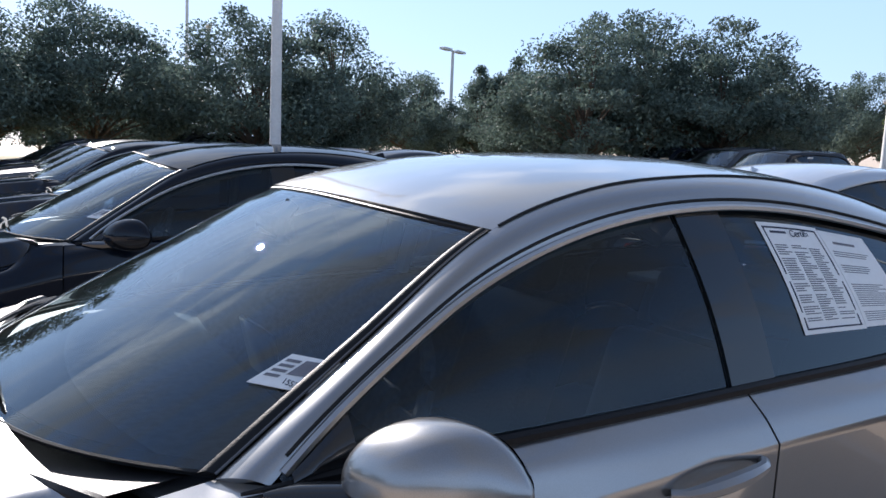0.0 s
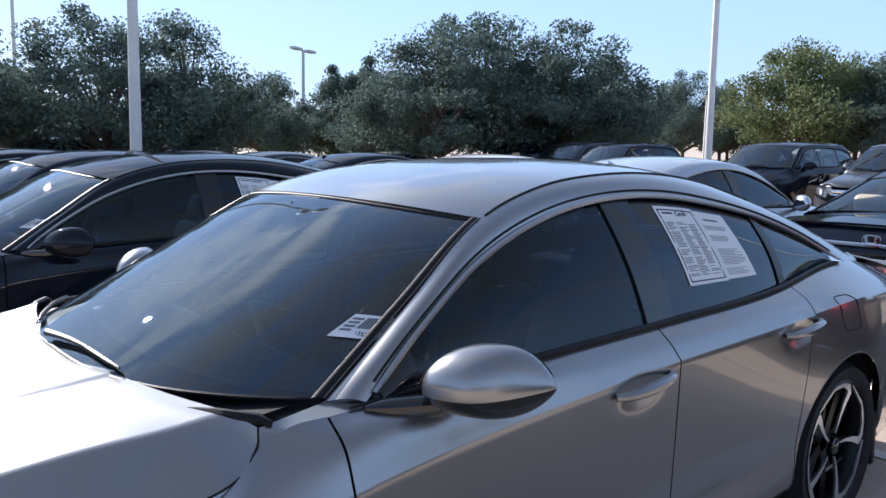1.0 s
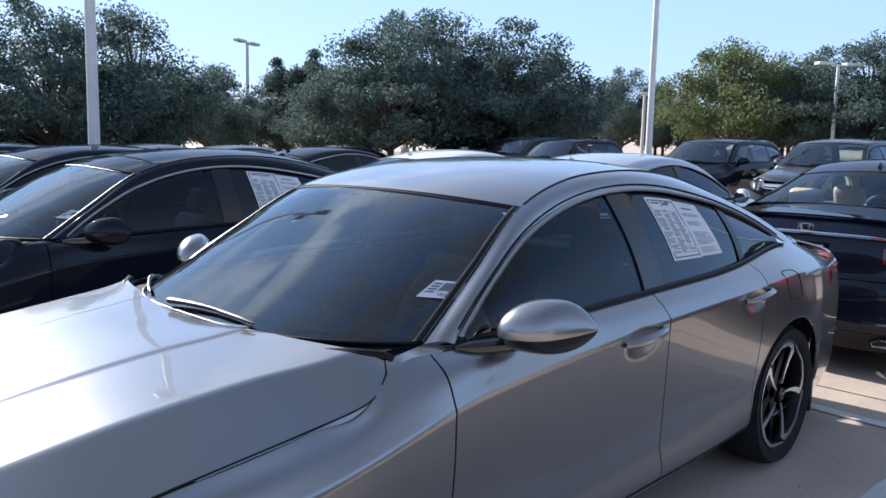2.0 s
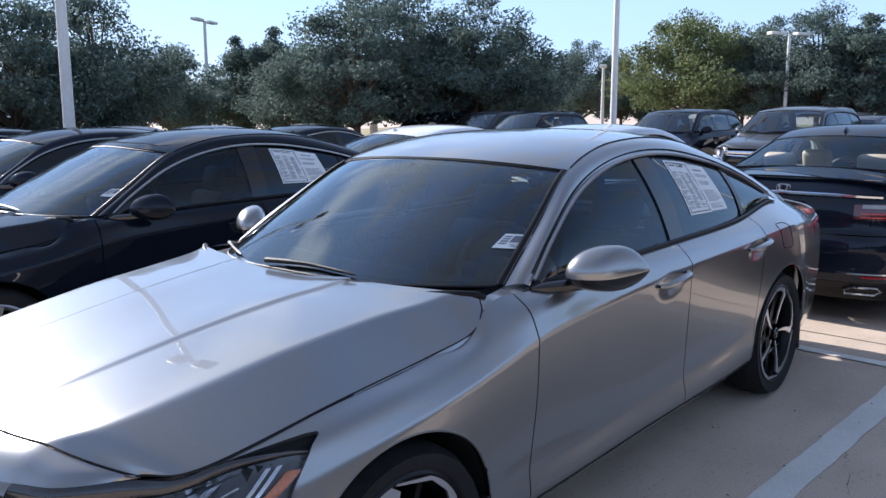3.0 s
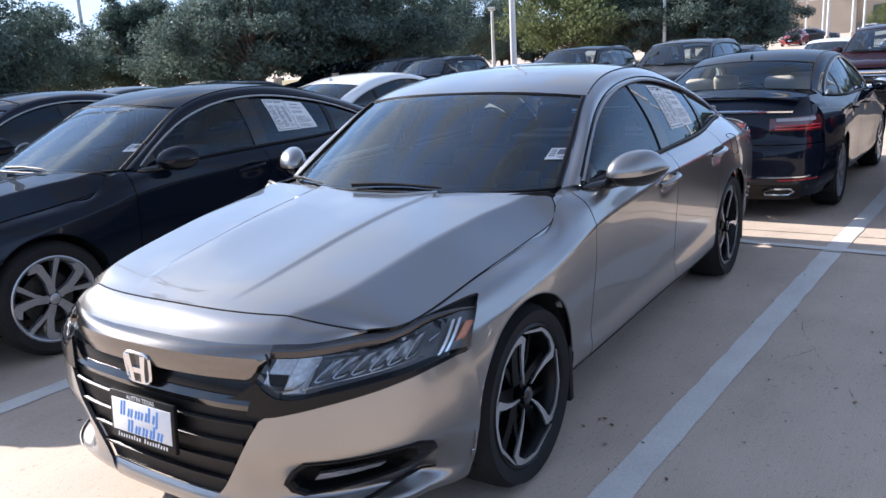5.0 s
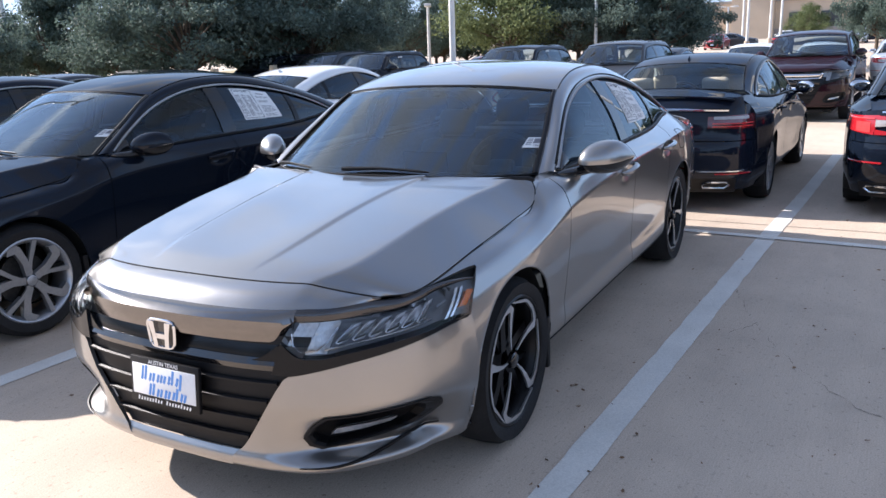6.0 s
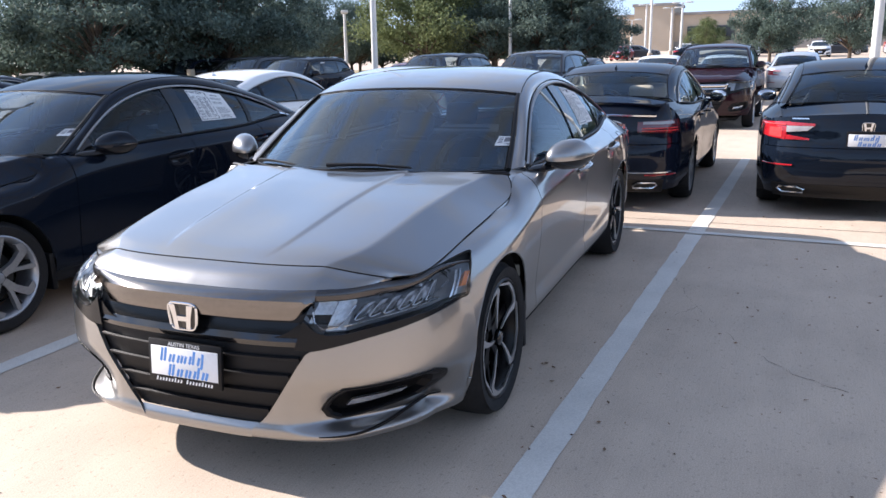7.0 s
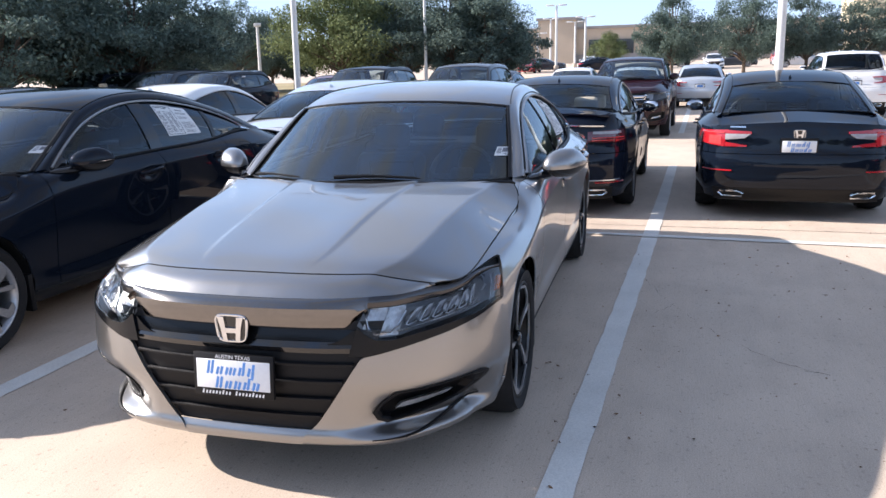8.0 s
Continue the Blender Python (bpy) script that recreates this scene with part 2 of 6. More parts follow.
def tube(points, r, n=8, closed=False, flat=1.0, ends=True):
    """A rod along points; flat squeezes its section upwards."""
    p = [Vector(q) for q in points]
    v, faces = [], []
    for i, q in enumerate(p):
        a, b = (p[i - 1] if i or closed else p[i]), (p[(i + 1) % len(p)] if i < len(p) - 1 or closed else p[i])
        d = (b - a).normalized()
        up = Vector((0, 0, 1)) if abs(d.z) < 0.9 else Vector((0, 1, 0))
        e = d.cross(up).normalized()
        g = e.cross(d)
        rr = r[i] if isinstance(r, (list, tuple)) else r
        for k in range(n):
            c = 2 * math.pi * (k + 0.5) / n
            v.append(tuple(q + e * rr * math.cos(c) + g * rr * flat * math.sin(c)))
    m = len(p)
    for i in range(m if closed else m - 1):
        for k in range(n):
            a, b = i * n, ((i + 1) % m) * n
            faces.append((a + k, a + (k + 1) % n, b + (k + 1) % n, b + k))
    if ends and not closed:
        faces += [tuple(range(n))[::-1], tuple(range((m - 1) * n, m * n))]
    return v, faces


def lathe(profile, n=40, axis="y"):
    """Profile of (radius, along) turned round an axis."""
    v, faces = [], []
    m = len(profile)
    for k in range(n):
        c, s = math.cos(2 * math.pi * k / n), math.sin(2 * math.pi * k / n)
        for r, h in profile:
            v.append((r * c, h, r * s) if axis == "y" else (r * c, r * s, h))
    for k in range(n):
        for i in range(m - 1):
            a, b = k * m + i, ((k + 1) % n) * m + i
            faces.append((a, a + 1, b + 1, b))
    return v, faces


def block(x0, x1, y0, y1, z0, z1, bevel=0.01, seg=2):
    bm = bmesh.new()
    bmesh.ops.create_cube(bm, size=1)
    for q in bm.verts:
        q.co = (lerp(x0, x1, q.co.x + 0.5), lerp(y0, y1, q.co.y + 0.5), lerp(z0, z1, q.co.z + 0.5))
    if bevel:
        bmesh.ops.bevel(bm, geom=bm.edges[:], offset=bevel, segments=seg, affect="EDGES", profile=0.5)
    v, faces = [tuple(q.co) for q in bm.verts], [tuple(q.index for q in fa.verts) for fa in bm.faces]
    bm.free()
    return v, faces


def prism(outline, d0, d1, to):
    """A plate: outline of (a, b), from depth d0 to d1, placed by to(a, b, d)."""
    n = len(outline)
    v = [to(a, b, d0) for a, b in outline] + [to(a, b, d1) for a, b in outline]
    faces = [tuple(range(n))[::-1], tuple(range(n, 2 * n))] + [(i, (i + 1) % n, n + (i + 1) % n, n + i) for i in range(n)]
    return v, faces


def moved(geo, m):
    return [tuple(m @ Vector(q)) for q in geo[0]], geo[1]


def mesh_of(name, geos, mat, smooth=True):
    v, faces = [], []
    for gv, gf in geos:
        k = len(v)
        v += [tuple(float(c) for c in q) for q in gv]
        faces += [tuple(i + k for i in q) for q in gf]
    me = bpy.data.meshes.new(name)
    me.from_pydata(v, [], faces)
    me.materials.append(mat)
    if smooth:
        me.polygons.foreach_set("use_smooth", [True] * len(me.polygons))
        me.set_sharp_from_angle(angle=radians(38))
    me.update()
    return me


def part(name, geos, mat, parent=None, label="", smooth=True, m=None):
    """One mesh object under a thing or a part."""
    if isinstance(geos, tuple):
        geos = [geos]
    ob = new(name, geos if isinstance(geos, bpy.types.Mesh) else mesh_of(name, geos, mat, smooth))
    if parent:
        ob.parent = parent
    if m:
        ob.matrix_basis = m
    if label:
        tagged(ob, label)
    return ob


def thing(name, label, category, group="", kind=""):
    return tagged(new(name), label, category, group, kind)


def lettering(name, text, size, mat, parent, m):
    c = bpy.data.curves.new(name, "FONT")
    c.body, c.size, c.align_x, c.align_y, c.extrude = text, size, "CENTER", "CENTER", 0.0004
    tmp = new(name, c)
    me = bpy.data.meshes.new_from_object(tmp)
    bpy.data.objects.remove(tmp)
    me.materials.append(mat)
    ob = new(name, me)
    ob.parent, ob.matrix_basis = parent, m
    return ob


# ---- cars: local x runs from the front axle to the rear, y to both sides, z up from the ground ----
SEDAN = dict(
    base=2.83, wheel=0.335, arch=0.380, track=0.905, wrap=3.0, edge=0.016,
    rows=[
        [(-0.42, 0.85, 0.20), (0.4, 0.80, 0.185), (1.4, 0.80, 0.18), (2.4, 0.80, 0.185), (2.9, 0.84, 0.22), (3.6, 0.81, 0.27)],
        [(-0.42, 0.895, 0.32), (0.0, 0.90, 0.31), (0.4, 0.885, 0.285), (1.4, 0.888, 0.285), (2.4, 0.897, 0.29), (2.9, 0.905, 0.33), (3.6, 0.85, 0.40)],
        [(-0.42, 0.905, 0.46), (0.0, 0.925, 0.48), (0.30, 0.904, 0.44), (0.55, 0.884, 0.40), (1.4, 0.8835, 0.405), (2.2, 0.893, 0.43), (2.55, 0.913, 0.48), (2.9, 0.93, 0.5), (3.6, 0.87, 0.55)],
        [(-0.42, 0.895, 0.58), (0.0, 0.93, 0.63), (0.4, 0.915, 0.65), (1.4, 0.900, 0.67), (2.2, 0.910, 0.68), (2.55, 0.924, 0.69), (2.9, 0.935, 0.71), (3.6, 0.868, 0.72)],
        [(-0.42, 0.87, 0.68), (0.0, 0.915, 0.740), (0.3, 0.916, 0.780), (0.6, 0.914, 0.835), (1.0, 0.913, 0.868), (1.4, 0.914, 0.888), (2.4, 0.922, 0.905), (2.9, 0.918, 0.912), (3.25, 0.89, 0.89), (3.6, 0.85, 0.835)],
        [(-0.42, 0.845, 0.745), (0.0, 0.872, 0.803), (0.3, 0.868, 0.834), (0.45, 0.866, 0.876), (0.6, 0.874, 0.915), (1.4, 0.886, 0.938), (2.4, 0.882, 0.950), (2.9, 0.85, 0.965), (3.25, 0.825, 0.945), (3.6, 0.79, 0.885)],
        [(-0.51, 0.776, 0.769), (-0.13, 0.804, 0.820), (0.20, 0.809, 0.852), (0.385, 0.818, 0.880), (0.455, 0.806, 0.935), (0.52, 0.800, 0.960), (0.62, 0.806, 0.964), (1.0, 0.836, 0.977), (1.7, 0.848, 0.986), (2.4, 0.83, 0.992), (2.9, 0.775, 1.018), (3.14, 0.75, 1.015), (3.38, 0.725, 0.976), (3.53, 0.71, 0.942), (3.72, 0.70, 0.90)],
    ],
    outer=[(0.640, 0.746, 0.974), (0.9, 0.698, 1.140), (1.190, 0.636, 1.311), (1.45, 0.602, 1.382), (1.75, 0.585, 1.407), (2.25, 0.573, 1.374), (2.62, 0.583, 1.287), (3.0, 0.632, 1.16), (3.3, 0.69, 1.025)],
    dlo=[(0.705, 0.803, 0.972), (0.80, 0.783, 1.046), (0.95, 0.745, 1.136), (1.10, 0.710, 1.212), (1.25, 0.684, 1.266), (1.4, 0.668, 1.305), (1.6, 0.660, 1.335), (1.77, 0.660, 1.342), (2.0, 0.665, 1.328), (2.2, 0.673, 1.298), (2.5, 0.690, 1.235), (2.8, 0.717, 1.140), (3.05, 0.757, 1.028)],
    head=1.190, tail=2.62, deck=3.3,
    bow=[(0.0, -0.33, 0.020), (1.0, -0.13, 0.042)], roof_bow=[(0.0, -0.13, 0.042), (0.5, 0.0, 0.042), (1.0, 0.09, 0.042)], rear_bow=[(0.0, 0.09, 0.045), (1.0, 0.10, 0.03)],
    hood_edge=[(-0.606, 0.676, 0.762), (-0.50, 0.773, 0.772), (-0.13, 0.801, 0.824), (0.20, 0.806, 0.856), (0.385, 0.815, 0.885), (0.450, 0.803, 0.934), (0.468, 0.783, 0.970)],
    hood_mid=[(-0.772, 0, 0.824), (-0.60, 0, 0.866), (-0.2, 0, 0.934), (0.05, 0, 0.968), (0.2, 0, 0.982), (0.30, 0, 0.990), (0.34, 0, 0.992)],
    nose=[(-0.93, 0.0), (-0.925, 0.2), (-0.905, 0.38), (-0.862, 0.54), (-0.79, 0.68), (-0.69, 0.79), (-0.585, 0.86), (-0.48, 0.898), (-0.372, 0.915)],
    nose_in=[(0.155, 0.08), (0.215, 0.058), (0.31, 0.028), (0.46, 0.0), (0.58, 0.010), (0.68, 0.034), (0.745, 0.060), (0.79, 0.08)], stern_in=[(0.22, 0.06), (0.33, 0.01), (0.5, 0.0), (0.70, 0.0), (0.885, 0.02), (0.965, 0.07), (1.045, 0.13)],
    nose_z=[(0.155, 0.08), (0.19, 0.026), (0.215, 0.006), (0.235, 0.0), (0.27, 0.010), (0.33, 0.010), (0.46, 0.0), (0.56, 0.010), (0.66, 0.028), (0.74, 0.048), (0.79, 0.08)], scoop=0.058,
    stern=[(3.95, 0.0), (3.945, 0.25), (3.92, 0.45), (3.875, 0.62), (3.79, 0.75), (3.66, 0.83), (3.48, 0.87), (3.195, 0.915)],
    stern_z=[(0.22, -0.10), (0.32, -0.03), (0.45, 0.0), (0.62, 0.0), (0.70, -0.03), (0.85, -0.05), (0.97, -0.09), (1.045, -0.15)],
    doors=[0.60, 1.69, 2.50], glass=[(0.72, 1.64), (1.77, 2.46), (2.50, 3.02)], pillar=1.705,
    deck_z=0.965, lip=3.80, seat=0.0,
)


def variant(shape, **more):
    d = dict(shape)
    d.update(more)
    return d


# An upright sedan of the model before, with a longer, higher boot.
HIGH_ROWS = [list(r) for r in SEDAN["rows"]]
HIGH_ROWS[4][-2:] = [(3.6, 0.85, 0.905)]
HIGH_ROWS[5][-2:] = [(3.6, 0.79, 0.985)]
HIGH_ROWS[6][-5:] = [(2.9, 0.77, 1.02), (3.3, 0.735, 1.05), (3.72, 0.70, 1.04)]
OLD_SEDAN = variant(
    SEDAN, rows=HIGH_ROWS, base=2.78, wheel=0.325, arch=0.36, wrap=2.0, edge=0.012, bow=[(0.0, -0.20, 0.012), (1.0, -0.13, 0.035)],
    outer=[(0.47, 0.765, 0.985), (0.8, 0.71, 1.15), (1.187, 0.635, 1.318), (1.45, 0.60, 1.378), (1.75, 0.583, 1.400), (2.25, 0.573, 1.372), (2.55, 0.585, 1.305), (2.92, 0.635, 1.18), (3.2, 0.69, 1.085)],
    tail=2.55, deck=3.2, deck_z=1.07, seat=0.07)
BIG_ROWS = [[(x, y * 1.04, z * 1.22 + 0.06) for x, y, z in row] for row in HIGH_ROWS]
SUV = dict(
    base=2.80, wheel=0.37, arch=0.42, track=0.96, wrap=2.0, edge=0.012, scoop=0.0, rows=BIG_ROWS,
    outer=[(0.47, 0.795, 1.26), (0.75, 0.74, 1.46), (1.08, 0.665, 1.655), (1.4, 0.645, 1.705), (1.9, 0.64, 1.725), (2.6, 0.64, 1.71), (3.2, 0.65, 1.66), (3.45, 0.69, 1.45), (3.62, 0.73, 1.22)],
    dlo=[(0.60, 0.838, 1.262), (0.85, 0.785, 1.41), (1.12, 0.725, 1.57), (1.4, 0.715, 1.625), (1.9, 0.71, 1.65), (2.6, 0.71, 1.635), (3.0, 0.715, 1.60), (3.22, 0.735, 1.52), (3.42, 0.77, 1.29)],
    head=1.08, tail=3.2, deck=3.62,
    bow=[(0.0, -0.18, 0.005), (1.0, -0.10, 0.04)], roof_bow=[(0.0, -0.10, 0.04), (0.5, 0.0, 0.05), (1.0, 0.10, 0.03)], rear_bow=[(0.0, 0.10, 0.03), (1.0, 0.12, 0.02)],
    hood_edge=[(-0.70, 0.71, 1.022), (-0.52, 0.835, 1.01), (-0.1, 0.88, 1.058), (0.24, 0.89, 1.08), (0.38, 0.876, 1.115), (0.455, 0.842, 1.195), (0.472, 0.812, 1.258)],
    hood_mid=[(-0.80, 0, 1.06), (-0.62, 0, 1.11), (-0.2, 0, 1.17), (0.05, 0, 1.205), (0.2, 0, 1.225), (0.30, 0, 1.24), (0.34, 0, 1.25)],
    nose=[(-0.93, 0.0), (-0.925, 0.2), (-0.91, 0.40), (-0.875, 0.58), (-0.80, 0.73), (-0.68, 0.83), (-0.54, 0.91), (-0.42, 0.94)],
    nose_in=[(0.25, 0.06), (0.46, 0.012), (0.62, 0.0), (0.77, 0.010), (0.89, 0.036), (0.97, 0.060), (1.03, 0.08)], stern_in=[(0.30, 0.06), (0.5, 0.0), (0.9, 0.0), (1.1, 0.03), (1.26, 0.10)],
    nose_z=[(0.25, 0.10), (0.30, 0.045), (0.42, 0.01), (0.56, 0.0), (0.76, 0.0), (0.88, 0.012), (0.98, 0.03), (1.03, 0.07)],
    stern=[(3.95, 0.0), (3.945, 0.25), (3.93, 0.50), (3.90, 0.68), (3.83, 0.80), (3.68, 0.875), (3.48, 0.91), (3.225, 0.95)],
    stern_z=[(0.30, -0.10), (0.42, -0.02), (0.60, 0.0), (0.78, -0.01), (0.90, -0.06), (1.02, -0.08), (1.14, -0.11), (1.26, -0.16)],
    doors=[0.60, 1.66, 2.52], glass=[(0.62, 1.60), (1.72, 2.50), (2.56, 3.36)], pillar=1.66,
    deck_z=1.26, lip=3.78, seat=0.26,
)


def quick(f, a, b, n=600):
    """A curve read from a table, which is faster."""
    t = [tuple(map(float, f(a + (b - a) * i / n))) for i in range(n + 1)]

    def g(x):
        q = min(max((x - a) / (b - a) * n, 0.0), n - 1e-6)
        i = int(q)
        q -= i
        return [u + (v - u) * q for u, v in zip(t[i], t[i + 1])]

    return g


def spline_q(rows):
    return quick(spline(rows), rows[0][0], rows[-1][0])


def side_of(s):
    rows = [spline(r) for r in s["rows"]]
    knots = np.linspace(0, 1, len(rows))
    x0, dx, dv = -0.5, 0.005, 1 / 84
    table = []
    for i in range(850):
        q = np.column_stack([knots, np.array([r(x0 + dx * i) for r in rows])])
        c0, c1, c2 = spline(q[:3]), spline(q[2:5]), spline(q[4:])
        table.append([tuple(map(float, (c0 if dv * j < knots[2] else c1 if dv * j < knots[4] else c2)(dv * j))) for j in range(85)])

    def f(x, v):
        a, b = (x - x0) / dx, v / dv
        i, j = min(max(int(a), 0), 848), min(max(int(b), 0), 83)
        a, b = a - i, b - j
        p, q, r, t = table[i][j], table[i + 1][j], table[i][j + 1], table[i + 1][j + 1]
        k = ((1 - a) * (1 - b), a * (1 - b), (1 - a) * b, a * b)
        return np.array((x, k[0] * p[0] + k[1] * q[0] + k[2] * r[0] + k[3] * t[0], k[0] * p[1] + k[1] * q[1] + k[2] * r[1] + k[3] * t[1]))

    return f


def plan_skin(plan, heights, narrow, scoop=0.0):
    """The wrap-round skin of a bumper: a from the middle (0) to the wheel arch (1), at height z."""
    p, off, cut = quick(curve(plan), 0, 1), spline_q(heights), spline_q(narrow)

    def f(a, z):
        x, y = p(a)
        k = off(z)[0] * (1 - 0.75 * a * a)
        q = np.array((x + k, y * (1 - 0.25 * abs(k)) - cut(z)[0] * a ** 3, z))
        if scoop:
            # the hollow that holds the fog lamp, over a jutting lower ledge
            dent = scoop * ramp(0.36, 0.58, y) * (1 - ramp(0.88, 0.915, y)) * ramp(0.222, 0.268, z) * (1 - ramp(0.285, 0.455, z))
            t = np.array(p(min(a + 0.02, 1.0))) - np.array(p(max(a - 0.02, 0.0)))
            t /= np.linalg.norm(t) + 1e-9
            q += np.array((t[1], -t[0], 0)) * dent
            q[1] -= 0.052 * ramp(0.40, 0.70, a) * (1 - ramp(0.86, 1.0, a)) * (1 - ramp(0.23, 0.42, z))
        return q

    return f


def ramp(a, b, x):
    t = min(max((x - a) / (b - a), 0), 1)
    return t * t * (3 - 2 * t)


WHEELS = {}


def wheel_parts(r, style):
    """Tyre, rim, spokes and cap of one wheel, hub at the origin, its face towards -y."""
    if (r, style) in WHEELS:
        return WHEELS[r, style]
    rim = r * (0.785 if style == "sport" else 0.75)
    tyre = lathe([(rim - 0.008, 0.20), (rim + 0.012, 0.215), (rim + 0.05, 0.222), (r - 0.022, 0.212), (r - 0.004, 0.19), (r, 0.15), (r, 0.07), (r - 0.004, 0.032), (r - 0.022, 0.008), (rim + 0.05, -0.002), (rim + 0.014, 0.004), (rim, 0.012), (rim - 0.008, 0.02)], 56)
    barrel = lathe([(rim, 0.20), (rim - 0.02, 0.19), (rim - 0.035, 0.08), (rim - 0.028, 0.03), (rim - 0.012, 0.012), (rim + 0.001, 0.010), (rim + 0.003, 0.016)], 56)
    disc = lathe([(0.0, 0.105), (rim * 0.60, 0.105), (rim * 0.60, 0.125), (0.0, 0.125)], 32)
    edge = lathe([(rim - 0.013, 0.010), (rim - 0.006, 0.005), (rim + 0.002, 0.010)], 56)

    def blade(path, widths, y0, y1, deep=0.035):
        """A flat spoke along (radius, degrees), with its widths."""
        left, right = [], []
        pts = [Vector((q * math.cos(radians(d)), 0, q * math.sin(radians(d)))) for q, d in path]
        for i, q in enumerate(pts):
            t = (pts[min(i + 1, len(pts) - 1)] - pts[max(i - 1, 0)]).normalized()
            n = Vector((-t.z, 0, t.x)) * widths[i] / 2
            left.append(q + n)
            right.append(q - n)
        m = len(pts)
        v, faces = [], []
        for i in range(m):
            s = i / (m - 1)
            front = lerp(y0, y1, math.sin(s * math.pi / 2))
            for q, y in ((left[i], front), (right[i], front), (right[i], front + deep), (left[i], front + deep)):
                v.append((q.x, y, q.z))
        for i in range(m - 1):
            for k in range(4):
                a, b = i * 4 + k, i * 4 + (k + 1) % 4
                faces.append((a, b, b + 4, a + 4))
        faces += [(0, 1, 2, 3), (4 * m - 1, 4 * m - 2, 4 * m - 3, 4 * m - 4)]
        return v, faces

    out = dict(tyre=mesh_of("tyre", [tyre], RUBBER), rim=mesh_of("rim", [barrel], RIM_BLACK if style == "sport" else ALLOY), disc=mesh_of("brake_disc", [disc], IRON), edge=mesh_of("rim_edge", [edge], RIM_BLACK if style == "sport" else ALLOY),
               cap=mesh_of("hub_cap", [lathe([(0.0, 0.012), (0.026, 0.013), (0.032, 0.018), (0.034, 0.035)], 24)], GLOSS_BLACK if style == "sport" else ALLOY))
    R = rim - 0.012
    if style == "sport":
        dark = [blade([(0.03, -4), (R * 0.5, -6), (R, -10)], [0.05, 0.04, 0.05], 0.062, 0.062), blade([(0.03, 12), (R * 0.55, 20), (R, 30)], [0.03, 0.02, 0.024], 0.07, 0.066)]
        bright = [blade([(R * 0.20, 6), (R * 0.42, 4), (R * 0.66, 0), (R * 0.86, -4), (R * 0.945, 2), (R * 0.972, 14), (R * 0.982, 34), (R * 0.988, 68)], [0.005, 0.013, 0.022, 0.034, 0.032, 0.020, 0.014, 0.006], 0.024, 0.010, 0.008)]
    else:
        dark = [blade([(0.03, -8), (R * 0.5, -12), (R, -16)], [0.03, 0.028, 0.035], 0.03, 0.03)]
        bright = [blade([(0.035, 0), (R * 0.5, 2), (R * 0.85, 8), (R, 20)], [0.045, 0.04, 0.05, 0.075], 0.022, 0.012), blade([(0.035, 0), (R * 0.5, -14), (R, -22)], [0.02, 0.022, 0.03], 0.024, 0.014)]
    out["spoke"] = mesh_of("spoke", bright, MACHINED if style == "sport" else ALLOY)
    out["web"] = mesh_of("spoke_back", dark, RIM_BLACK)
    WHEELS[r, style] = out
    return out


def add_wheel(car, x, y, r, style, turn=0.0):
    q = wheel_parts(r, style)
    m = pose(x, y, r, 0, 0, 0) if y < 0 else pose(x, y, r, 0, 0, 180)
    rim = part("wheel", q["rim"], None, car, m=m)
    part("tyre", q["tyre"], None, rim)
    part("rim_edge", q["edge"], None, rim)
    part("brake_disc", q["disc"], None, rim)
    part("hub_cap", q["cap"], None, rim)
    for k in range(5):
        part("spoke", q["spoke"], None, rim, m=pose(0, 0, 0, 0, turn + 72 * k, 0))
        if style != "plain":
            part("spoke_back", q["web"], None, rim, m=pose(0, 0, 0, 0, turn + 72 * k, 0))


def seat_at(car, x, y, z, mat, w=0.46):
    ob = part("seat", [moved(block(-0.02, 0.50, -w / 2, w / 2, 0.0, 0.16, 0.06, 3), pose(x, y, z + 0.30, 0, -6, 0))], mat, car)
    part("backrest", [moved(block(0, 0.14, -w / 2, w / 2, 0.0, 0.60, 0.06, 3), pose(x + 0.45, y, z + 0.40, 0, 20, 0))], mat, ob)
    part("headrest", [moved(block(0, 0.10, -0.13, 0.13, 0.62, 0.80, 0.045, 3), pose(x + 0.45, y, z + 0.40, 0, 20, 0))], mat, ob)


def screen_point(s, u, y, d):
    """A place on the windscreen: u from its foot to its top, d off the glass."""
    x = lerp(s["outer"][0][0], s["head"], u)
    yy, z = spline(s["outer"])(x)
    k = spline(s["bow"])(u)
    w = y / yy
    return (x + k[0] * (1 - abs(w) ** s["wrap"]) - d * 0.5, y, z + k[1] * (1 - abs(w) ** 2.2) + d)


